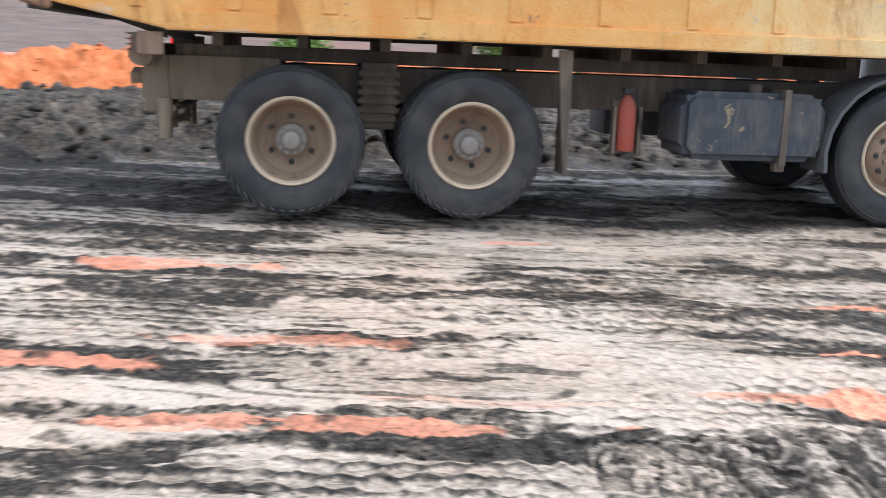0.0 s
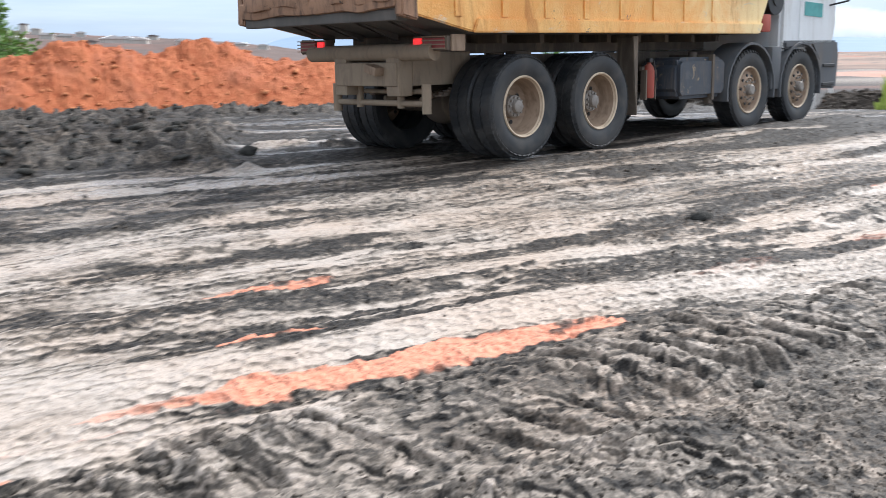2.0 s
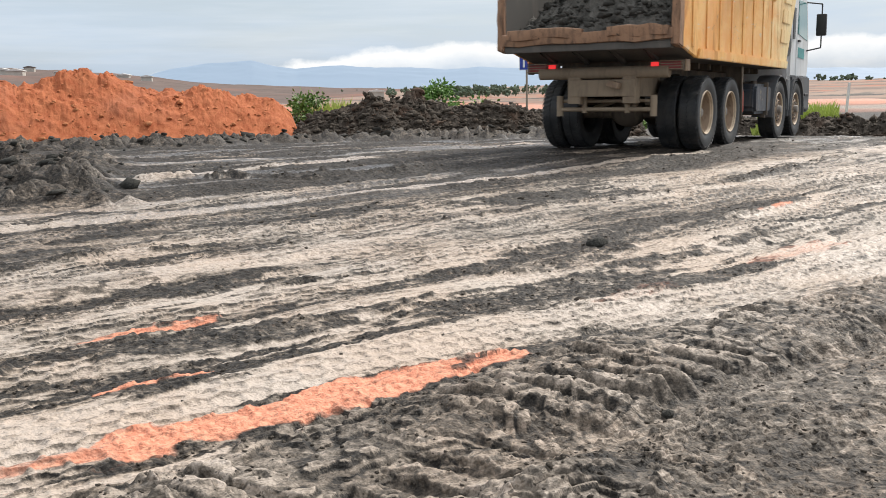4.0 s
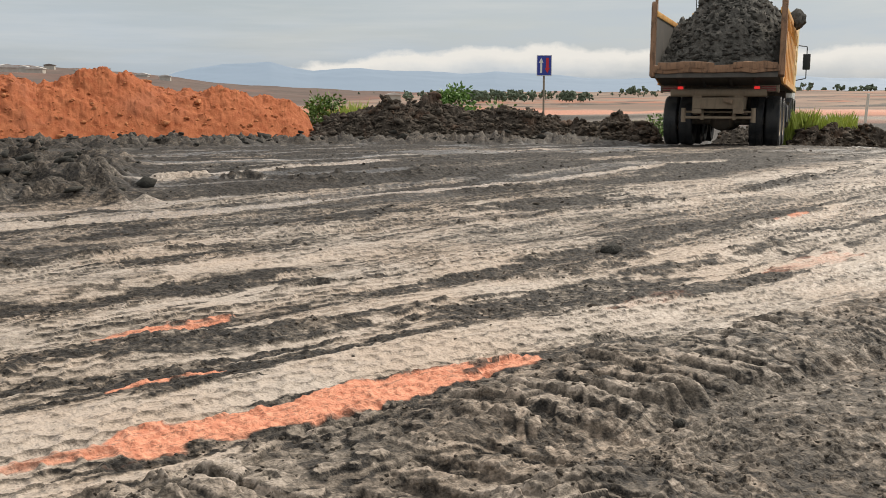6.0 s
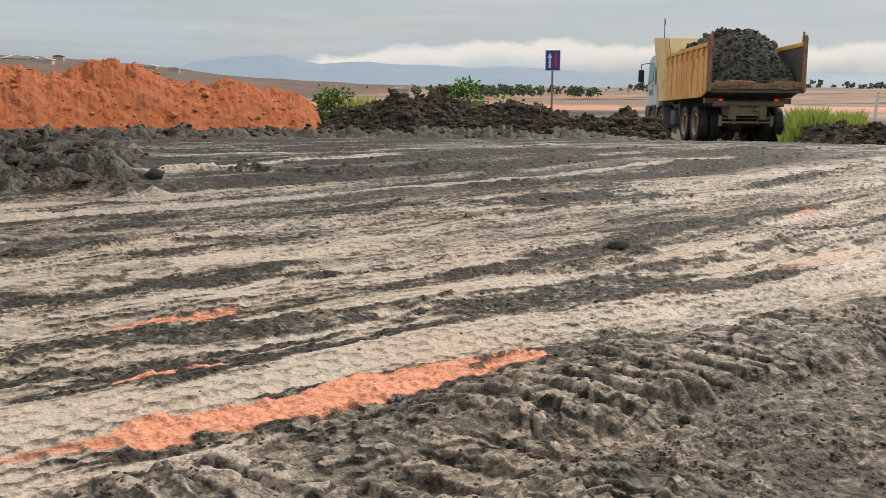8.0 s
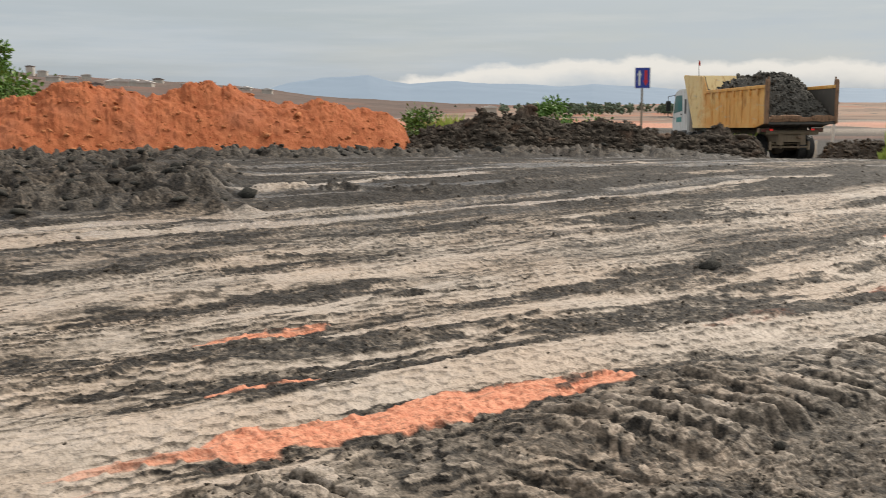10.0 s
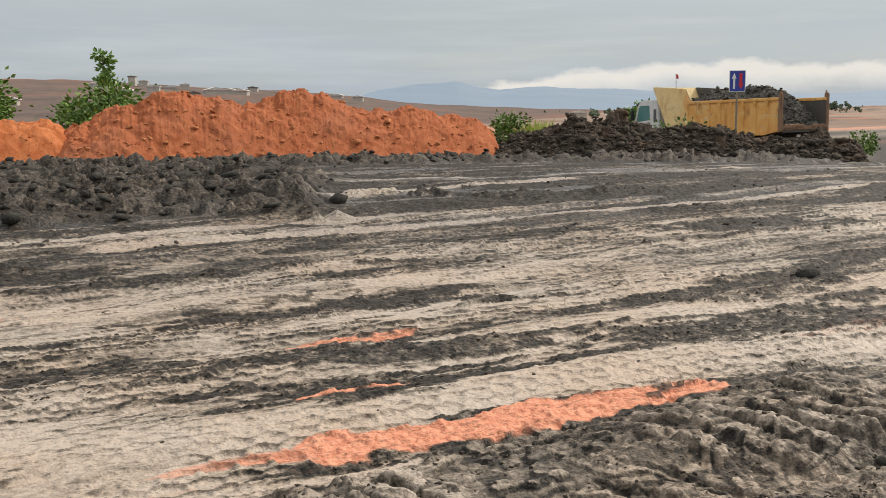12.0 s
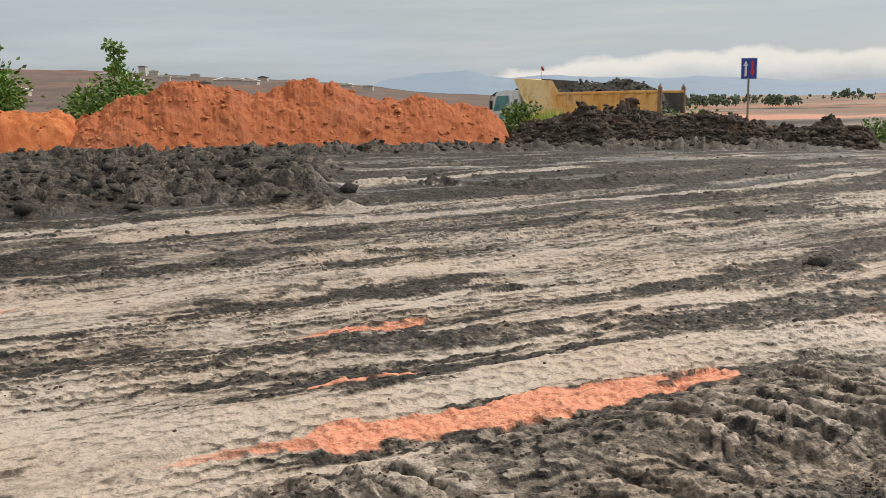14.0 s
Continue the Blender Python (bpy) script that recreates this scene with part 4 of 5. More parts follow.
    for k in range(9):
        x = -0.55 + 0.62 * k
        part("floor_bearer", box(fresh(), x - 0.04, x + 0.04, -0.86, 0.86, 1.20, 1.29), CHASSIS, body)
    for y in (-0.42, 0.42):
        part("body_runner", box(fresh(), -0.9, 4.7, y - 0.06, y + 0.06, 1.10, 1.21, 0.01), CHASSIS, body)
    # small flag at the front of the body
    bm = fresh()
    rod(bm, (4.35, 1.26, 3.36), (4.37, 1.27, 4.02), 0.012, 0.008, 6)
    pole = part("flag_pole", bm, BLACK, body)
    bm = fresh()
    prism(bm, [(4.37, 3.84), (4.22, 3.78), (4.20, 3.90), (4.28, 4.00), (4.37, 4.01)], 1.262, 1.276)
    part("flag", bm, FLAG, pole, "small red flag")
    return body


def chassis(lorry):
    bm = fresh()
    for y in (-0.42, 0.42):
        box(bm, -1.05, 7.25, y - 0.04, y + 0.04, 0.80, 1.08, 0.01)
    for x in (-1.0, 0.66, 2.2, 3.4, 4.3, 5.5, 7.0):
        box(bm, x - 0.05, x + 0.05, -0.42, 0.42, 0.85, 1.03)
    frame_ = part("chassis_frame", bm, CHASSIS, lorry, "mud-caked steel chassis rails")
    bm = fresh()
    rod(bm, (-1.08, -0.98, 1.12), (-1.08, 0.98, 1.12), 0.085, None, 18)
    box(bm, -1.16, -1.02, -0.50, 0.50, 0.78, 1.02, 0.02)
    for y in (-0.42, 0.42):
        box(bm, -1.14, -0.95, y - 0.10, y + 0.10, 0.68, 1.12, 0.02)
    part("rear_crossmember", smooth(bm), CAKED, frame_, "clay-caked rear crossmember")
    bm = fresh()
    box(bm, -1.28, -1.14, -0.08, 0.10, 0.93, 1.02, 0.015, pose(0, 0, 0, 14, 0, 0))
    part("tow_block", smooth(bm), TAN, frame_)
    for k, x in enumerate(AXLES):
        bm = fresh()
        rod(bm, (x, -0.98, TYRE_R), (x, 0.98, TYRE_R), 0.085 if k < 2 else 0.06, None, 16)
        if k < 2:
            bmesh.ops.create_uvsphere(bm, u_segments=20, v_segments=12, radius=0.24, matrix=pose(x, 0, TYRE_R + 0.02) @ Matrix.Diagonal((1, 1.15, 1, 1)))
            rod(bm, (x, 0, TYRE_R + 0.05), (x + 0.6, 0, 0.78), 0.05)
        part("axle", smooth(bm), CHASSIS, frame_)
        for y in (-0.52, 0.52):
            bm = fresh()
            for j in range(5):
                box(bm, x - 0.62 + 0.07 * j, x + 0.62 - 0.07 * j, y - 0.045, y + 0.045, 0.66 + 0.022 * j, 0.68 + 0.022 * j)
            part("leaf_spring", bm, CHASSIS, frame_)
    bm = fresh()
    for y in (-0.3, 0.3):
        rod(bm, (-0.62, y, 0.62), (-0.1, y * 0.6, 0.72), 0.035)
        rod(bm, (-0.95, y * 1.1, 0.55), (-0.95, y * 1.1, 0.86), 0.04)
    rod(bm, (-0.95, -0.72, 0.60), (-0.95, 0.72, 0.60), 0.032)
    rod(bm, (-0.9, -0.72, 0.72), (-0.9, 0.72, 0.72), 0.025)
    for y in (-0.72, 0.72):
        rod(bm, (-0.95, y, 0.5), (-0.95, y, 0.8), 0.05)
    part("stabiliser", smooth(bm), CAKED, frame_)
    for side in (-1, 1):
        bm = fresh()
        box(bm, -1.10, -0.98, min(side * 0.70, side * 1.18), max(side * 0.70, side * 1.18), 1.13, 1.27, 0.015)
        lamp = part("tail_lamp", smooth(bm), CHASSIS, lorry, "tail lamp in a rusty cage")
        bm = fresh()
        y = side * 0.78
        box(bm, -1.125, -1.10, y - 0.055, y + 0.055, 1.15, 1.25, 0.008)
        part("lit_lens", bm, REDGLOW, lamp, "glowing red lens")
        bm = fresh()
        y = side * 1.01
        box(bm, -1.115, -1.10, y - 0.14, y + 0.14, 1.15, 1.25, 0.006)
        part("dull_lens", bm, LENS, lamp)
        bm = fresh()
        for j in range(4):
            z = 1.145 + 0.037 * j
            box(bm, -1.14, -1.125, min(side * 0.86, side * 1.18), max(side * 0.86, side * 1.18), z, z + 0.010)
        part("cage", bm, TAN, lamp)
        # side marker of the lamp box as seen along the lorry
        bm = fresh()
        box(bm, -1.06, -0.88, min(side * 1.18, side * 1.21), max(side * 1.18, side * 1.21), 1.12, 1.28, 0.01)
        part("lamp_end_plate", bm, TAN, lamp)
        # mudguard flap before the tank
        bm = fresh()
        y0, y1 = sorted((side * 0.92, side * 1.20))
        box(bm, 2.02, 2.05, y0, y1, 0.34, 1.26, 0.01, pose(0, 0, 0, 0, 0, 0))
        prism(bm, [(2.02, 1.26), (1.94, 1.26), (1.98, 0.75), (2.02, 0.36)], min(side * 1.18, side * 1.205), max(side * 1.18, side * 1.205))
        part("mud_flap", bm, CHASSIS, lorry, "bent mud flap caked with clay")
        # plates over the pair of rear wheels
        bm = fresh()
        box(bm, -0.95, -0.1, min(side * 0.46, side * 0.52), max(side * 0.46, side * 0.52), 0.78, 1.12, 0.01)
        part("guard_plate", bm, CAKED, frame_)
        bm = fresh()
        box(bm, 0.52, 0.80, min(side * 0.46, side * 0.62), max(side * 0.46, side * 0.62), 0.60, 1.12, 0.02)
        for j in range(6):
            box(bm, 0.50, 0.82, min(side * 0.60, side * 0.64), max(side * 0.60, side * 0.64), 0.66 + 0.07 * j, 0.70 + 0.07 * j)
        part("hanger_bracket", bm, CHASSIS, frame_)
    return frame_


def side_gear(lorry):
    # fuel tank on the right-hand side
    bm = fresh()
    prism(bm, [(2.92, 0.56), (3.00, 0.48), (4.00, 0.48), (4.08, 0.56), (4.08, 0.93), (4.00, 1.00), (3.00, 1.00), (2.92, 0.93)], -1.20, -0.62, 0.05)
    tank = part("fuel_tank", smooth(bm), TANKBLUE, lorry, "scratched dark blue fuel tank")
    for x in (3.74,):
        bm = fresh()
        prism(bm, [(x - 0.025, 0.45), (x + 0.025, 0.45), (x + 0.025, 1.03), (x - 0.025, 1.03)], -1.215, -0.55)
        part("tank_strap", bm, CHASSIS, tank)
        bm = fresh()
        box(bm, x - 0.04, x + 0.04, -1.18, -1.10, 0.40, 0.47, 0.01)
        part("strap_bolt", bm, CHASSIS, tank)
    bm = fresh()
    rod(bm, (3.56, -1.0, 0.99), (3.56, -1.0, 1.06), 0.055)
    part("filler_cap", smooth(bm), CHASSIS, tank)
    # fire extinguisher
    bm = fresh()
    lathe(bm, [(0.001, 0.0), (0.065, 0.0), (0.072, 0.02), (0.072, 0.33), (0.05, 0.39), (0.025, 0.41), (0.025, 0.44), (0.001, 0.44)], 20)
    bmesh.ops.transform(bm, matrix=pose(2.54, -1.02, 0.52, 90, 0, 0), verts=bm.verts)
    ext = part("fire_extinguisher", smooth(bm), REDPAINT, lorry, "faded red fire extinguisher in a bracket")
    bm = fresh()
    box(bm, 2.50, 2.58, -1.06, -1.00, 0.95, 1.0, 0.01)
    rod(bm, (2.60, -1.05, 0.98), (2.66, -1.06, 0.62), 0.012, None, 6)
    part("valve", bm, BLACK, ext)
    bm = fresh()
    for x in (2.44, 2.64):
        box(bm, x - 0.012, x + 0.012, -1.06, -0.98, 0.50, 0.86)
    box(bm, 2.43, 2.65, -1.0, -0.95, 0.85, 0.9)
    part("bracket", bm, CHASSIS, ext)
    # battery box and air tanks on the other side
    bm = fresh()
    box(bm, 2.85, 3.45, 0.62, 1.16, 0.52, 0.98, 0.03)
    part("battery_box", smooth(bm), GREY, lorry, "grey battery box")
    bm = fresh()
    for z in (0.62, 0.86):
        rod(bm, (3.55, 0.85, z), (4.12, 0.85, z), 0.11, None, 18)
    part("air_tank", smooth(bm), CHASSIS, lorry)
    # fenders over the two steering axles
    for side in (-1, 1):
        for x in AXLES[2:]:
            bm = fresh()
            ring = []
            for k in range(15):
                a = math.radians(-12 + 204 * k / 14)
                ring.append((x + 0.66 * math.cos(a), TYRE_R + 0.64 * math.sin(a)))
            inner = [(x + (u - x) * 0.955, TYRE_R + (v - TYRE_R) * 0.955) for u, v in ring]
            y0, y1 = sorted((side * 0.86, side * 1.24))
            prism(bm, ring + inner[::-1], y0, y1)
            part("fender", smooth(bm), GREY, lorry, "grey plastic wheel-arch fender")
        bm = fresh()
        box(bm, 5.30, 5.58, min(side * 1.0, side * 1.22), max(side * 1.0, side * 1.22), 0.52, 1.12, 0.03)
        part("fender_panel", smooth(bm), GREY, lorry)
    # air intake and filter behind the cab, red tool box
    bm = fresh()
    rod(bm, (5.42, 1.02, 1.05), (5.42, 1.02, 2.45), 0.13, None, 20)
    rod(bm, (5.42, 1.02, 2.45), (5.42, 1.02, 2.75), 0.07, None, 16)
    part("exhaust_stack", smooth(bm), HUBGREY, lorry, "grey exhaust silencer behind the cab")
    bm = fresh()
    rod(bm, (5.38, -1.20, 1.78), (5.38, -0.78, 1.78), 0.23, None, 24)
    rod(bm, (5.38, -1.215, 1.78), (5.38, -1.20, 1.78), 0.10, None, 16)
    rod(bm, (5.42, -0.95, 1.9), (5.42, -0.95, 2.6), 0.08, None, 14)
    part("air_filter", smooth(bm), BLACK, lorry, "round black air filter housing")
    bm = fresh()
    box(bm, 5.02, 5.26, -1.20, -0.95, 1.32, 1.56, 0.02)
    part("tool_box", smooth(bm), REDPAINT, lorry, "small red metal box")


def cab(lorry):
    bm = fresh()
    prism(bm, [(5.62, 1.05), (7.28, 1.05), (7.40, 1.45), (7.36, 1.95), (7.12, 2.72), (6.98, 2.88), (6.70, 2.94), (5.85, 2.94), (5.66, 2.82), (5.62, 2.6)], -1.18, 1.18, 0.05)
    c = part("cab", smooth(bm, 30), WHITE, lorry, "white forward-control lorry cab, dusty")
    for side in (-1, 1):
        y0, y1 = sorted((side * 1.175, side * 1.190))
        part("side_window", smooth(prism(fresh(), [(6.22, 2.02), (7.20, 1.92), (7.02, 2.60), (6.92, 2.68), (6.26, 2.68)], y0, y1, 0.006)), GLASS, c, "green-tinted side window")
        part("door", smooth(prism(fresh(), [(6.14, 1.12), (7.22, 1.12), (7.30, 1.5), (7.26, 1.90), (6.14, 1.98)], y0, y1, 0.006)), WHITE, c)
        y0, y1 = sorted((side * 1.188, side * 1.198))
        part("door_decal", prism(fresh(), [(6.28, 1.56), (6.86, 1.54), (6.86, 1.74), (6.28, 1.76)], y0, y1), TEAL, c, "faded teal panel")
        part("rear_quarter_vent", prism(fresh(), [(5.78, 1.9), (5.96, 1.9), (5.96, 2.5), (5.78, 2.5)], y0, y1), GREY, c)
        y0, y1 = sorted((side * 1.19, side * 1.23))
        part("door_handle", box(fresh(), 6.20, 6.36, y0, y1, 1.86, 1.90, 0.008), BLACK, c)
        bm = fresh()
        rod(bm, (7.05, side * 1.16, 2.70), (7.16, side * 1.46, 2.66), 0.014, None, 8)
        rod(bm, (7.16, side * 1.46, 2.66), (7.16, side * 1.46, 1.78), 0.014, None, 8)
        rod(bm, (7.16, side * 1.46, 1.78), (7.10, side * 1.18, 1.72), 0.014, None, 8)
        arm = part("mirror_arm", smooth(bm), BLACK, c)
        bm = fresh()
        box(bm, 7.10, 7.19, side * 1.46 - 0.10, side * 1.46 + 0.10, 2.02, 2.46, 0.025)
        part("mirror", smooth(bm), BLACK, arm, "black door mirror")
        # lower body in grey plastic with steps
        bm = fresh()
        y0, y1 = sorted((side * 0.80, side * 1.22))
        prism(bm, [(6.78, 0.50), (7.42, 0.46), (7.46, 0.95), (7.40, 1.20), (5.66, 1.20), (5.70, 1.08), (6.55, 1.12), (6.74, 0.92)], y0, y1, 0.03)
        step_ = part("corner_panel", smooth(bm, 30), GREY, c, "grey plastic corner panel with steps")
        for z in (0.52, 0.80):
            part("step", box(fresh(), 6.90, 7.30, min(side * 1.10, side * 1.24), max(side * 1.10, side * 1.24), z, z + 0.05, 0.01), BLACK, step_)
        bm = fresh()
        box(bm, 7.40, 7.48, side * 0.92 - 0.2, side * 0.92 + 0.2, 0.72, 0.92, 0.03)
        part("headlight", smooth(bm), CHROME, c, "headlight")
    bm = fresh()
    box(bm, 7.30, 7.50, -0.80, 0.80, 0.46, 1.10, 0.04)
    part("bumper", smooth(bm), GREY, c)
    bm = fresh()
    prism(bm, [(7.375, 1.98), (7.395, 1.99), (7.155, 2.72), (7.135, 2.71)], -1.05, 1.05)
    part("windscreen", bm, GLASS, c, "green-tinted windscreen")
    bm = fresh()
    prism(bm, [(7.10, 2.80), (7.36, 2.66), (7.38, 2.70), (7.06, 2.88)], -1.10, 1.10, 0.01)
    part("sun_visor", bm, BLACK, c)
    bm = fresh()
    for k in range(5):
        box(bm, 7.39, 7.42, -0.7, 0.7, 1.2 + 0.12 * k, 1.27 + 0.12 * k, 0.01)
    part("grille", bm, BLACK, c)
    bm = fresh()
    box(bm, 5.75, 6.1, -0.9, 0.9, 2.94, 3.02, 0.03)
    part("roof_unit", smooth(bm), BLACK, c)


def build_lorry():
    lorry = tagged(new("dump_truck"), "eight-wheeled dump truck, yellow tipper body, white cab, muddy", "truck")
    tipper_body(lorry)
    chassis(lorry)
    side_gear(lorry)
    cab(lorry)
    wheels = [wheel(lorry, axle, side) for axle in range(4) for side in (-1, 1)]
    return lorry, wheels


LORRY, WHEELS = build_lorry()


def build_load():
    """The heaped clay in the tipper, open to the tail."""
    xs, ys = np.linspace(-1.62, 5.25, 190), np.linspace(-1.215, 1.215, 84)
    X, Y = np.meshgrid(xs, ys, indexing="ij")
    mid = np.interp(X, [-1.62, -1.45, -1.2, -0.7, -0.1, 0.6, 1.3, 2.0, 2.6, 3.2, 4.0, 4.6, 5.25], [1.6, 2.0, 2.4, 2.85, 3.18, 3.36, 3.32, 3.12, 3.22, 3.12, 2.78, 2.7, 2.75])
    edge = np.interp(X, [-1.62, -1.2, -0.5, 0.2, 1.0, 2.0, 3.0, 4.0, 5.25], [1.5, 1.75, 2.1, 2.5, 2.7, 2.76, 2.78, 2.7, 2.75])
    k = np.clip(np.abs(Y + 0.12) / 1.2, 0, 1)
    z = mid + (edge - mid) * k ** 1.7
    lumps = 0.5 * clods(X + 3, Y, 0.55, 0.7) + 0.3 * clods(X, Y + 5, 0.26, 0.65) + 0.15 * clods(X, Y, 0.12, 0.6)
    z = z + 0.34 * (lumps - 0.3) + 0.16 * fbm(X * 2, Y * 2, 5)
    z = np.maximum(z, np.interp(X, [-1.62, -0.85, 4.9, 5.25], [1.56, 1.37, 1.37, 2.2]))
    x2 = X + 0.10 * fbm(Y * 4 + z * 4, X * 4, 3)
    P = np.stack([x2, Y, z], -1)
    low = P.copy()
    low[..., 2] = np.interp(X, [-1.62, -0.85, 4.75, 5.25], [1.54, 1.365, 1.365, 2.05])
    me = sheet_mesh("clay_load", np.concatenate([P, low[::-1]], 0))
    me.materials.append(ASHEN)
    load = tagged(new("clay_load", me), "heaped dark grey clay load in the tipper", "clay load")
    pick = np.random.RandomState(9)
    for count, middle, stuff in ((1300, 0.05, SLATE), (1500, 0.038, ASHEN)):
        i, j = (186 * pick.rand(count) ** 1.5).astype(int) + 3, pick.randint(3, 81, count)
        sizes = np.clip(np.exp(pick.normal(math.log(middle), 0.5, count)), 0.018, 0.14)
        scattered("loose_clay", np.stack([x2[i, j], Y[i, j] * 0.97, z[i, j]], -1), sizes, stuff, 8 + count, load)
    rnd = random.Random(5)
    for k in range(26):
        bm = fresh()
        if k < 9:
            x, y, z, r = rnd.uniform(1.2, 2.6), -1.31 - rnd.uniform(0, 0.10), 2.79 + rnd.uniform(0, 0.12), rnd.uniform(0.10, 0.2)
        else:
            x, y = rnd.uniform(-0.9, 3.6), rnd.uniform(-1.0, 1.0)
            r = rnd.uniform(0.06, 0.12)
            z = float(np.interp(x, xs, P[:, int((y + 1.215) / 2.43 * 83), 2])) + r * 0.3
        lump(bm, r, rnd)
        bmesh.ops.transform(bm, matrix=pose(x, y, z, rnd.uniform(0, 180), rnd.uniform(0, 90), rnd.uniform(0, 180)), verts=bm.verts)
        part("clod", bm, ASHEN, load)
    return load


def lump(bm, r, rnd):
    """A broken clod of clay."""
    made = bmesh.ops.create_icosphere(bm, subdivisions=2, radius=r)["verts"]
    q = Vector((rnd.uniform(0, 50), rnd.uniform(0, 50), rnd.uniform(0, 50)))
    sx, sy, sz = rnd.uniform(0.8, 1.4), rnd.uniform(0.7, 1.1), rnd.uniform(0.45, 0.8)
    for v in made:
        n = noise.noise(v.co * (1.4 / r) + q) * 0.45 + noise.noise(v.co * (3.4 / r) + q) * 0.2
        v.co *= 1 + n
        v.co = Vector((v.co.x * sx, v.co.y * sy, v.co.z * sz))
    return bm


LOAD = build_load()


# ---- things of the site ----


def place(az, r, z=None):
    a = radians(az)
    x, y = r * math.sin(a), r * math.cos(a)
    return x, y, float(base_height(np.array([x]), np.array([y]))[0]) if z is None else z


def build_sign():
    x, y, z = place(29.25, 32.0)
    sign = tagged(new("road_sign"), "blue priority road sign with white and red arrows", "road sign")
    sign.matrix_basis = pose(x, y, z, 0, 0, -29.25 + 7)
    bm = fresh()
    rod(bm, (0, 0.03, -0.4), (0, 0.03, 2.9), 0.035, 0.032, 10)
    part("post", smooth(bm), WOOD, sign, "grey wooden post")
    mid = 2.62
    bm = fresh()
    box(bm, -0.245, 0.245, -0.012, 0.008, mid - 0.33, mid + 0.33, 0.004)
    board = part("board", bm, SIGNWHITE, sign, "blue board with white edge")
    bm = fresh()
    box(bm, -0.225, 0.225, -0.018, -0.0125, mid - 0.31, mid + 0.31)
    part("face", bm, BLUE, board)

    def arrow(cx, up, shaft, head, z0, z1):
        t = z1 - 0.17 if up else z0 + 0.17
        tip = z1 if up else z0
        tail = z0 if up else z1
        pts = [(cx - shaft, tail), (cx + shaft, tail), (cx + shaft, t), (cx + head, t), (cx, tip), (cx - head, t), (cx - shaft, t)]
        return prism(fresh(), pts, -0.024, -0.0185)

    part("arrow", arrow(-0.10, True, 0.032, 0.075, mid - 0.24, mid + 0.25), SIGNWHITE, board, "white upward arrow")
    part("arrow", arrow(0.10, False, 0.045, 0.085, mid - 0.25, mid + 0.24), SIGNRED, board, "red downward arrow")


build_sign()


def marker_post(az, r, h, lean=0.0, thick=0.04, cross=False):
    x, y, z = place(az, r)
    p = tagged(new("marker_post"), "weathered white wooden marker post standing in the ground", "post", "marker posts")
    p.matrix_basis = pose(x, y, z, 0, lean, -az)
    bm = fresh()
    box(bm, -thick, thick, -thick, thick, -0.3, h, 0.008)
    stake = part("stake", bm, POSTWHITE, p)
    if cross:
        bm = fresh()
        box(bm, -0.12, 0.12, -thick - 0.015, -thick, h - 0.10, h - 0.04)
        part("crosspiece", bm, WOOD, stake)


marker_post(46.7, 27.0, 1.38, 3.0, 0.034)
marker_post(44.4, 40.0, 0.4, 0.0, 0.03)
marker_post(39.5, 44.0, 2.5, 3.0, 0.06, True)
marker_post(38.7, 44.0, 0.85, 2.0, 0.06)


def rock(az, r, size, label, seed, material):
    x, y, _ = place(az, r)
    h = float(ground_field(np.array([x]), np.array([y]))[0][0])
    bm = fresh()
    lump(bm, size, random.Random(seed))
    ob = part("rock", smooth(bm, 50), material, None)
    ob.matrix_basis = pose(x, y, h + size * 0.12, 0, 0, seed * 37)
    tagged(ob, label, "rock")


PALEROCK = earth_material("pale_stone", (0.42, 0.40, 0.36), (0.5, 0.47, 0.42), (0.3, 0.27, 0.23), 9.0)
rock(30.6, 22.6, 0.17, "flat pale stone lying at the foot of the berm", 3, PALEROCK)
rock(33.4, 7.25, 0.085, "dark flat slab of clay lying in the mud", 4, SLATE)
rock(37.6, 3.8, 0.035, "small grey clod of clay lying in the mud", 6, SLATE)
rock(32.4, 5.45, 0.028, "small brown clod of clay lying in the mud", 8, DARK)


def leaf(bm, p, direction, size, rnd):
    """A folded leaf of four corners."""
    d = Vector(direction).normalized()
    side = d.cross(Vector((rnd.uniform(-1, 1), rnd.uniform(-1, 1), rnd.uniform(-0.3, 1)))).normalized()
    up = d.cross(side) * size * 0.12
    a, b = p, p + d * size
    mid = p + d * size * 0.5
    v = [bm.verts.new(q) for q in (a, mid + side * size * 0.3 + up, b, mid - side * size * 0.3 + up)]
    bm.faces.new((v[0], v[1], v[2]))
    bm.faces.new((v[0], v[2], v[3]))


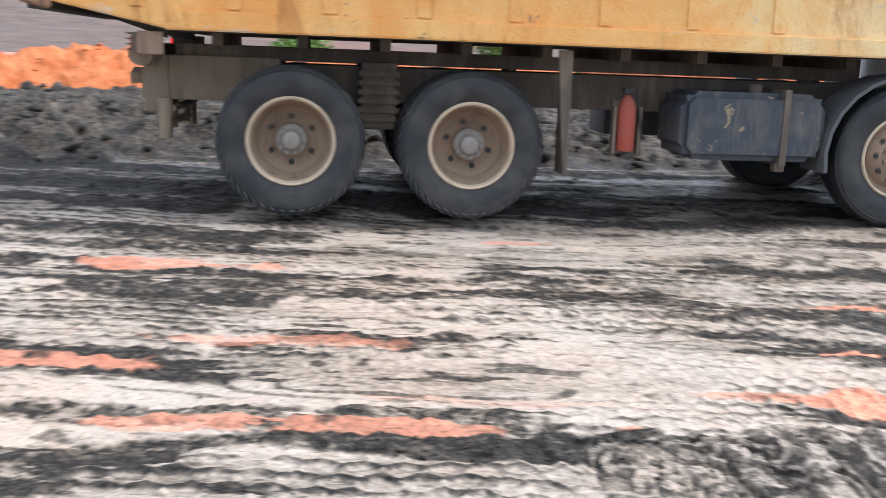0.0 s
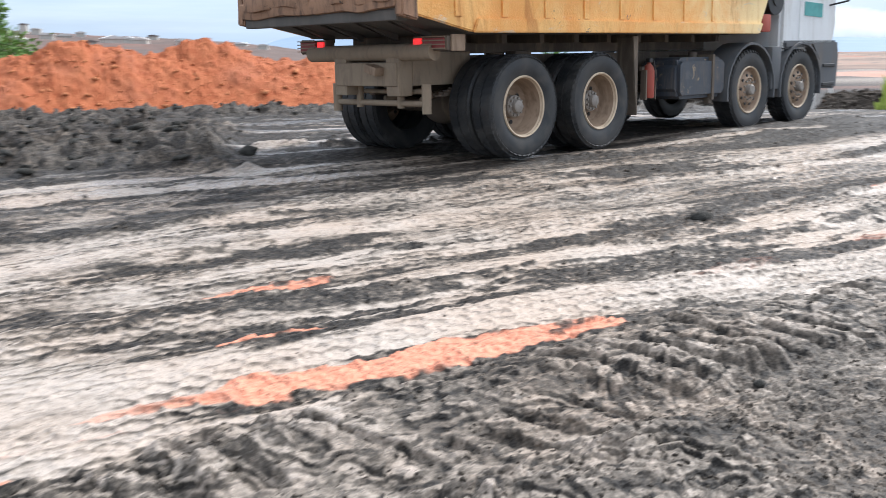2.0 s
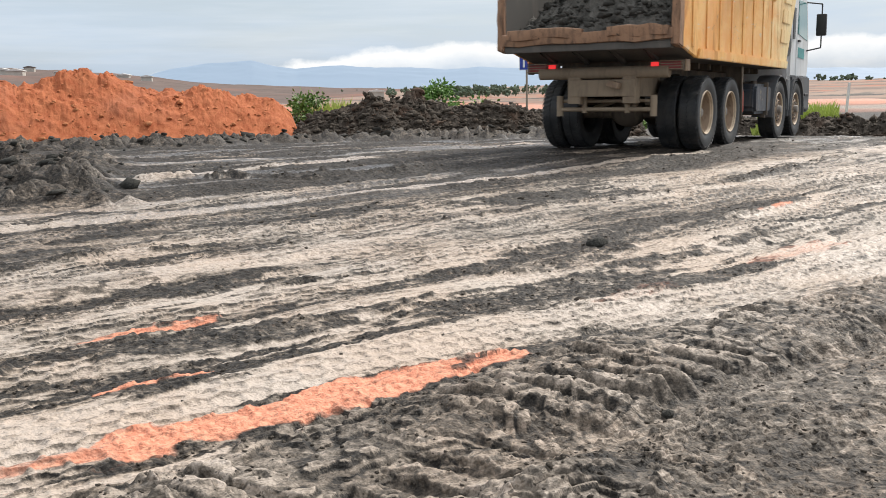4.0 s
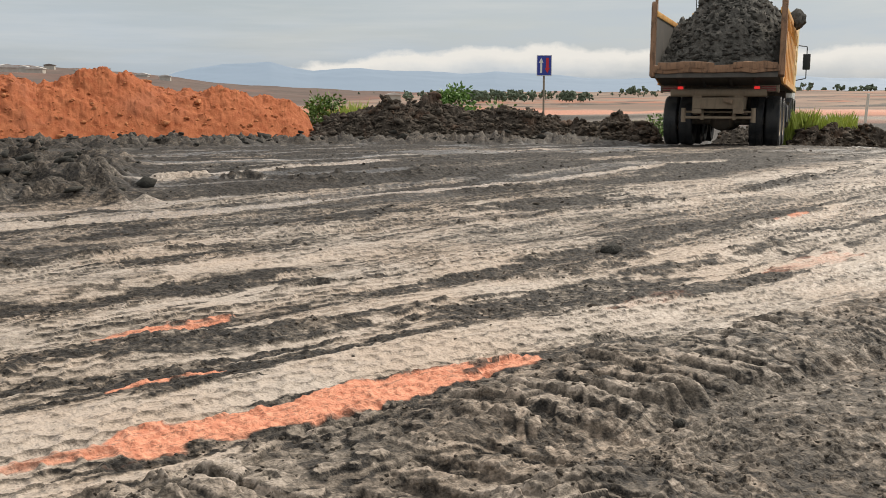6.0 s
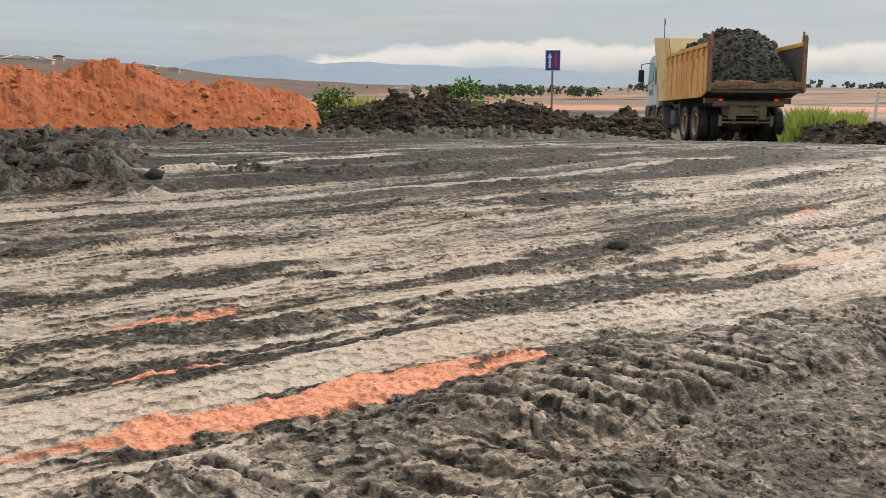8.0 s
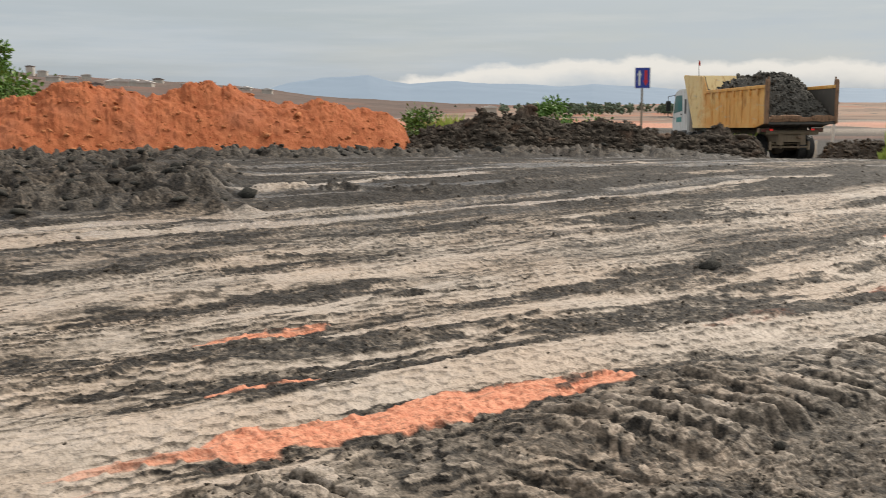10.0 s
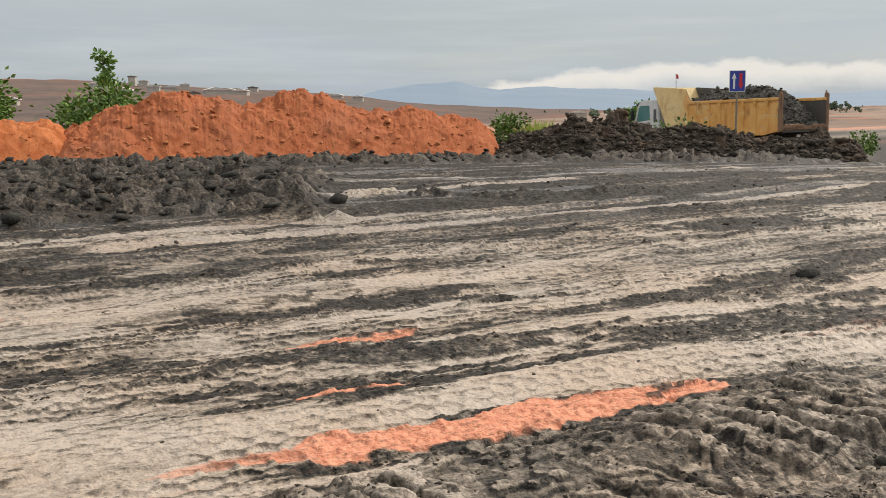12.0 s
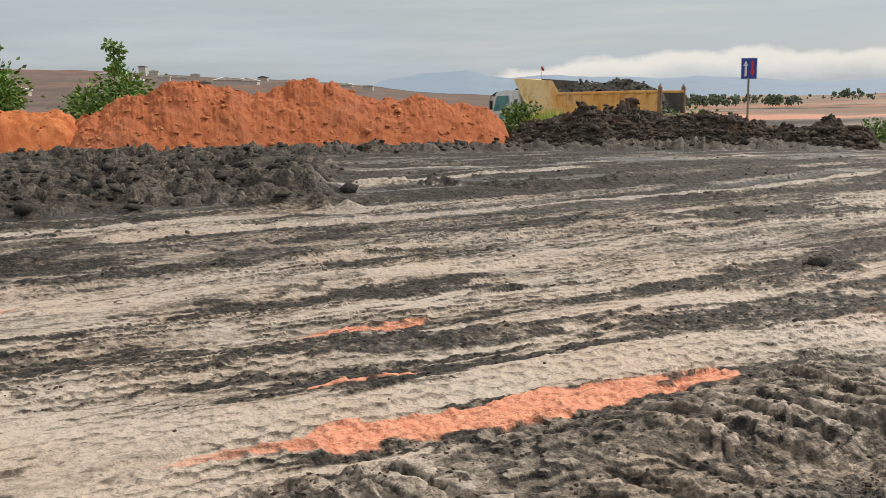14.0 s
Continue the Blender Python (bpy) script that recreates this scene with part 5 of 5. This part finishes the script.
def shrub(name, label, az, r, height, width, leaves, seed, shoot=0.0, size=0.15, material=None):
    """A tapered stem with limbs, leaves in clumps at their ends, with gaps between."""
    rnd = random.Random(seed)
    x, y, z = place(az, r)
    thing = tagged(new(name), label, "tree" if height > 1.6 else "shrub")
    thing.matrix_basis = pose(x, y, z, 0, 0, seed * 40)
    bm, ends = fresh(), []
    rod(bm, (0, 0, -0.2), (0.05, 0.02, height * 0.45), 0.035 * height * 0.7, 0.02 * height * 0.7, 8)
    count = 16
    for k in range(count):
        a, lift = rnd.uniform(0, 6.28), rnd.uniform(0.15, 0.95)
        out = width * rnd.uniform(0.25, 0.5) * (1.15 - lift * 0.75)
        b = Vector((math.cos(a) * out, math.sin(a) * out, height * (0.22 + 0.68 * lift)))
        rod(bm, (0.03, 0.01, height * (0.08 + 0.35 * lift * rnd.random())), b, 0.014 * height * 0.6, 0.005, 5)
        ends.append((b, rnd.uniform(0.12, 0.24) * width))
    if shoot:
        tip = Vector((0.1, 0.05, height + shoot))
        rod(bm, (0.03, 0.01, height * 0.4), tip, 0.018, 0.006, 5)
        for k in range(7):
            q = Vector((0.1 + rnd.uniform(-0.28, 0.28), rnd.uniform(-0.28, 0.28), height + shoot * rnd.uniform(0.1, 1.0)))
            ends.append((q, 0.13))
            rod(bm, (0.08, 0.04, q.z - 0.2), q, 0.008, 0.004, 4)
    part("trunk", bm, BARK, thing)
    bm = fresh()
    weights = [1.0 if k < count else 0.22 for k in range(len(ends))]
    for k in range(leaves):
        b, spread = rnd.choices(ends, weights)[0]
        d = Vector((rnd.gauss(0, 1), rnd.gauss(0, 1), rnd.gauss(0, 0.8)))
        p = b + d * spread * 0.55
        leaf(bm, p, d + Vector((0, 0, -0.2)), size * rnd.uniform(0.6, 1.25), rnd)
    part("crown", bm, material or LEAF, thing)
    return thing


shrub("young_tree", "leafy young green tree growing behind the earth mound", -6.6, 30.0, 2.55, 2.7, 3600, 1, 0.85, 0.16)
shrub("young_tree", "leafy young green tree growing behind the ochre bank", -13.2, 30.0, 2.9, 2.3, 3300, 2, 0.4, 0.16)
shrub("young_tree", "leafy young green tree growing behind the ochre bank", -24.5, 29.0, 2.6, 2.2, 2600, 12, 0.3, 0.16)
shrub("bush", "green leafy bush between mound and berm", 16.6, 29.0, 1.55, 1.2, 1300, 3, 0, 0.12, WEED)
shrub("bush", "green leafy bush behind the dark berm", 26.6, 31.0, 1.45, 1.5, 800, 5, 0, 0.13, WEED)
shrub("bush", "green leafy bush behind the dark berm", 24.8, 34.0, 1.35, 1.6, 700, 6, 0, 0.13, WEED)
shrub("bush", "green leafy bush beyond the haul road", 35.8, 50.0, 1.5, 1.3, 700, 7, 0, 0.16, WEED)
shrub("bush", "dark green bush beyond the haul road", 24.0, 58.0, 3.0, 2.6, 1100, 8, 0, 0.28)


def grass_patch(name, az0, az1, r0, r1, height, count, seed, material=GRASS):
    rnd = random.Random(seed)
    bm = fresh()
    for k in range(count):
        az, r = rnd.uniform(az0, az1), rnd.uniform(r0, r1)
        fade = min(1.0, (az - az0) / 0.8, (az1 - az) / 0.8) * (0.78 + 0.22 * math.sin(az * 2.3 + r))
        x, y, z = place(az, r)
        h = height * rnd.uniform(0.45, 1.1) * max(0.25, fade)
        a, lean = rnd.uniform(0, 6.28), rnd.uniform(0.05, 0.4) * h
        w = 0.006 + 0.006 * rnd.random()
        c, s = math.cos(a), math.sin(a)
        v = [bm.verts.new(q) for q in ((x - w * c, y - w * s, z - 0.05), (x + w * c, y + w * s, z - 0.05), (x - s * lean * 0.4 + w * 0.6 * c, y + c * lean * 0.4, z + h * 0.6), (x - s * lean, y + c * lean, z + h))]
        bm.faces.new((v[0], v[1], v[2]))
        bm.faces.new((v[0], v[2], v[3]))
    tagged(part(name, bm, material, None), "tall yellow-green grass growing on the verge", "grass", kind="stuff")


grass_patch("grass", 42.0, 46.6, 26.3, 30, 0.95, 15000, 1)
grass_patch("grass", 33.8, 35.9, 27.5, 30.5, 0.7, 4000, 2)
grass_patch("grass", 41.5, 45, 44, 52, 0.8, 3000, 3)
grass_patch("grass", 16.4, 20.5, 28, 31, 1.25, 5000, 4)
grass_patch("grass", -16, -6.5, 28.5, 33, 1.25, 4500, 5)
grass_patch("grass", -40, -16, 28, 33, 1.3, 7000, 6)

# ---- the distance ----
HILL = earth_material("far_hill", (0.10, 0.078, 0.070), (0.17, 0.125, 0.105), (0.27, 0.12, 0.085), 0.09, 0.95, 0.0)
def red_land_material():
    """Bare mined land: pink and buff strips, red cuts, dark heaps of coal waste and thin scrub."""
    m = Nodes("far_red_land")
    broad, patch, fine, cut = m.noise(0.02, 5.0, 0.6), m.noise(0.045, 6.0, 0.65, warp=1.0), m.noise(0.5, 5.0, 0.65), m.noise(0.03, 5.0, 0.6, (1.3, 0.8, 1))
    c = m.mix(m.band(broad, 0.40, 0.60), (0.19, 0.125, 0.092), (0.29, 0.20, 0.15))
    c = m.mix(m.times(m.band(cut, 0.54, 0.62), 0.8), c, (0.36, 0.13, 0.07))
    c = m.mix(m.times(m.band(patch, 0.55, 0.60), 0.9), c, (0.075, 0.07, 0.06))
    c = m.mix(m.times(m.band(fine, 0.52, 0.66), 0.5), c, (0.13, 0.125, 0.075))
    return m.done(c, 0.95)


REDLAND = red_land_material()
# haze over the far mountains painted as an even blue glow of their surface
HAZE_GLOW = glow_material("far_mountain_haze_glow", (0.20, 0.30, 0.42), 0.85, (0.01, 0.01, 0.01))
FARLEAF = plain_material("far_leaf", (0.10, 0.135, 0.085), 0.9, 0.0, 0.35, 0.3)


HILL_AZ = (-60, -45, -30, -20, -13, -11.7, -8.4, -3, -1, 3.3, 7.7, 9.8, 11.7, 14.6, 18.5, 23.8, 29, 32)
HILL_UP = (34, 36, 40, 42, 39, 36.5, 36.5, 31.2, 28.5, 25, 18.8, 13, 10, 7.5, 4.5, 1.5, 1, -1)


def far_ridge(name, label, category, az, px, r0, r1, material, seed, rough=1.0, n=(420, 40), kind="structure", stepped=0.4):
    """Rising land from r0 to a skyline at r1; px: heights of the skyline in thousandths of the distance."""
    A, T = np.meshgrid(np.linspace(az[0], az[-1], n[0]), np.linspace(0, 1.25, n[1]), indexing="ij")
    R = r0 + (r1 - r0) * T
    x, y = R * np.sin(np.radians(A)), R * np.cos(np.radians(A))
    top = 1.2 + np.interp(A, az, px) / 1000 * r1
    terrace = np.clip(T, 0, 1)
    terrace = (1 - stepped) * terrace + stepped * (np.floor(terrace * 5) + step(terrace * 5 % 1, 0.7, 1.0)) / 5
    z = -2.5 + (top + 2.5) * np.where(T <= 1, terrace, 1 - (T - 1) * 2) + rough * r1 * 0.004 * fbm(x / r1 * 22 + seed, y / r1 * 22, 6) * np.clip(T, 0.15, 1)
    me = sheet_mesh(name, np.stack([x, y, z], -1)[::-1])
    me.materials.append(material)
    tagged(new(name, me), label, category, kind=kind)


far_ridge("backdrop_hill", "low brown mined hills in the distance", "hill", HILL_AZ, HILL_UP, 180, 640, HILL, 4, 0.6)
far_ridge("backdrop_land", "pinkish brown bare land in the distance", "land", (15, 18, 22, 26, 30, 34, 37, 40, 44, 47, 50, 56, 62, 70), (-1, 1, 1, 1.5, 2, 2, 3, 3.5, 3, 3, 4, 5, 5, 4), 90, 560, REDLAND, 9, 0.35)
far_ridge("backdrop_mountain", "mountains on the horizon, blue haze painted as glow", "mountain", (5, 6.5, 8, 9.5, 10.8, 12, 13.4, 14.7, 15.9, 17, 18.5, 20.5, 22.5, 24.5, 26.4, 29, 32, 38, 44, 54), (2, 12, 21, 27, 30, 31, 33, 27, 24, 26, 27, 24, 24, 21, 24, 20, 15, 17, 15, 11), 3300, 4100, HAZE_GLOW, 2, 0.5, stepped=0.0)


def far_house(az, r, w, d, h, roof):
    x, y, _ = place(az, r)
    t = (r - 180) / 460
    t = 0.6 * t + 0.4 * math.floor(t * 5) / 5
    z = -2.5 + (3.7 + float(np.interp(az, HILL_AZ, HILL_UP)) / 1000 * 640) * t + 0.3 if az < 15 else -0.8
    b = tagged(new("shed"), "small pale metal-roofed shed on the far hillside", "shed", "mine sheds")
    b.matrix_basis = pose(x, y, z, 0, 0, -az + (az * 7) % 40 - 20)
    part("wall", box(fresh(), -w / 2, w / 2, -d / 2, d / 2, -2.5, h), SHEDWALL, b)
    bm = fresh()
    bm.from_mesh(part_prism(w, d, h))
    part("roof", bm, roof, b)


def part_prism(w, d, h):
    bm = prism(fresh(), [(-w / 2 - 0.4, h), (w / 2 + 0.4, h), (w / 2 + 0.4, h + 0.3), (0, h + w * 0.18), (-w / 2 - 0.4, h + 0.3)], -d / 2 - 0.4, d / 2 + 0.4)
    me = bpy.data.meshes.new("roof")
    bm.to_mesh(me)
    bm.free()
    return me


SHEDWALL = plain_material("shed_wall", (0.50, 0.47, 0.42), 0.8, 0.0, 0.2, 0.4)
SHEDROOF = plain_material("shed_roof", (0.62, 0.60, 0.57), 0.6, 0.0, 0.2, 0.4)
DARKROOF = plain_material("dark_shed_roof", (0.16, 0.13, 0.12), 0.8, 0.0, 0.2, 0.4)
for az, r, w, d, h, roof in ((-6.9, 470, 6, 8, 2.2, SHEDROOF), (-6.3, 520, 5, 7, 2.4, SHEDROOF), (-5.5, 450, 9, 6, 1.8, SHEDROOF), (-5.0, 610, 4, 4, 5, DARKROOF), (-4.4, 600, 5, 5, 2.6, SHEDROOF), (-3.9, 500, 6, 5, 2.0, SHEDROOF), (-3.0, 540, 7, 6, 1.8, SHEDROOF), (-2.2, 600, 5, 4, 2.0, SHEDROOF),
                          (-1.8, 450, 6, 6, 1.8, DARKROOF), (-0.6, 470, 9, 6, 1.8, SHEDROOF), (0.3, 520, 6, 6, 2.0, SHEDROOF), (0.9, 480, 7, 6, 1.8, SHEDROOF), (1.6, 560, 5, 5, 2, DARKROOF), (3.2, 520, 7, 5, 1.8, SHEDROOF), (4.4, 560, 5, 5, 1.8, SHEDROOF), (-12.0, 420, 5, 5, 2.0, SHEDROOF), (-11.4, 330, 6, 3, 1.6, SHEDROOF), (6.4, 540, 6, 5, 1.8, SHEDROOF), (7.6, 500, 5, 5, 1.8, SHEDROOF), (-16, 450, 6, 6, 2.2, SHEDROOF), (-20, 470, 8, 6, 2.4, SHEDROOF), (-24, 430, 7, 6, 2.2, SHEDROOF), (20.5, 300, 4, 4, 1.8, SHEDROOF)):
    far_house(az, r, w, d, h, roof)


def far_woods():
    """Distant trees: irregular leafy clumps, thick in a belt and single on the right-hand skyline."""
    rnd = random.Random(21)
    bm = fresh()
    stands = [(rnd.choice((rnd.gauss(25.2, 1.5), rnd.uniform(21.0, 32.0))), rnd.uniform(230, 330), rnd.uniform(1.2, 2.6)) for k in range(150)]
    stands += [(rnd.uniform(17.5, 36), rnd.uniform(300, 520), rnd.uniform(0.7, 1.8)) for k in range(45)]
    stands += [(rnd.gauss(34.5, 0.35), rnd.uniform(420, 520), rnd.uniform(2.0, 3.8)) for k in range(12)]
    stands += [(rnd.uniform(42.4, 43.4), 540, rnd.uniform(2.8, 4.2)) for k in range(7)] + [(43.8, 540, 5.2), (43.55, 545, 4.8), (44.6, 560, 3.0), (45.25, 545, 4.0), (45.5, 545, 3.4), (46.5, 550, 3.0), (46.9, 545, 4.6), (46.75, 560, 3.2)]
    stands += [(rnd.uniform(46, 62), rnd.uniform(480, 560), rnd.uniform(1.2, 3.6)) for k in range(40)]
    for az, r, tall in stands:
        x, y, _ = place(az, r)
        z = -1.6 + (r - 90) / 470 * 3.4
        bmesh.ops.create_cone(bm, segments=5, radius1=0.12, radius2=0.06, depth=tall * 0.7, matrix=pose(x, y, z + tall * 0.3))
        for j in range(rnd.randint(5, 9)):
            s = tall * rnd.uniform(0.14, 0.27)
            made = bmesh.ops.create_icosphere(bm, subdivisions=1, radius=s, matrix=pose(x + rnd.gauss(0, 0.24) * tall, y + rnd.gauss(0, 0.24) * tall, z + tall * rnd.uniform(0.2, 0.9)))["verts"]
            for v in made:
                v.co += Vector((rnd.gauss(0, 0.35), rnd.gauss(0, 0.35), rnd.gauss(0, 0.28))) * s
    tagged(part("far_trees", bm, FARLEAF, None), "distant belt of dark green trees", "trees", kind="stuff")


far_woods()


# ---- what moves ----


def lorry_rows():
    """Poses of the lorry, tilted to the lie of the land beneath it."""
    rows = []
    for t, x, y, z, heading in TRUCK:
        a = radians(heading)
        front = (x + 5.4 * math.cos(a), y + 5.4 * math.sin(a))
        zf = float(base_height(np.array([front[0]]), np.array([front[1]]))[0])
        zr = float(base_height(np.array([x]), np.array([y]))[0])
        pitch = math.degrees(math.atan2((zf - zr) * 0.6, 5.4))
        rows.append((t, pose(x, y, z, 0, -pitch, heading)))
    return rows


def motions():
    rows = lorry_rows()
    walk(LORRY, rows)
    walk(LOAD, rows)
    times = [r[0] for r in TRUCK]
    gone = np.concatenate([[0], np.cumsum([math.hypot(b[1] - a[1], b[2] - a[2]) for a, b in zip(TRUCK, TRUCK[1:])])])
    ticks = [round(0.1 * k, 1) for k in range(141)]
    for k, (w, axle, side) in enumerate(WHEELS):
        turn = []
        for t in ticks:
            spin = math.degrees(float(np.interp(t, times, gone)) / TYRE_R) + 23 * k
            turn.append((t, pose(AXLES[axle], side * 1.075, TYRE_R, 0, side * spin, 0 if side > 0 else 180)))
        walk(w, turn)


motions()
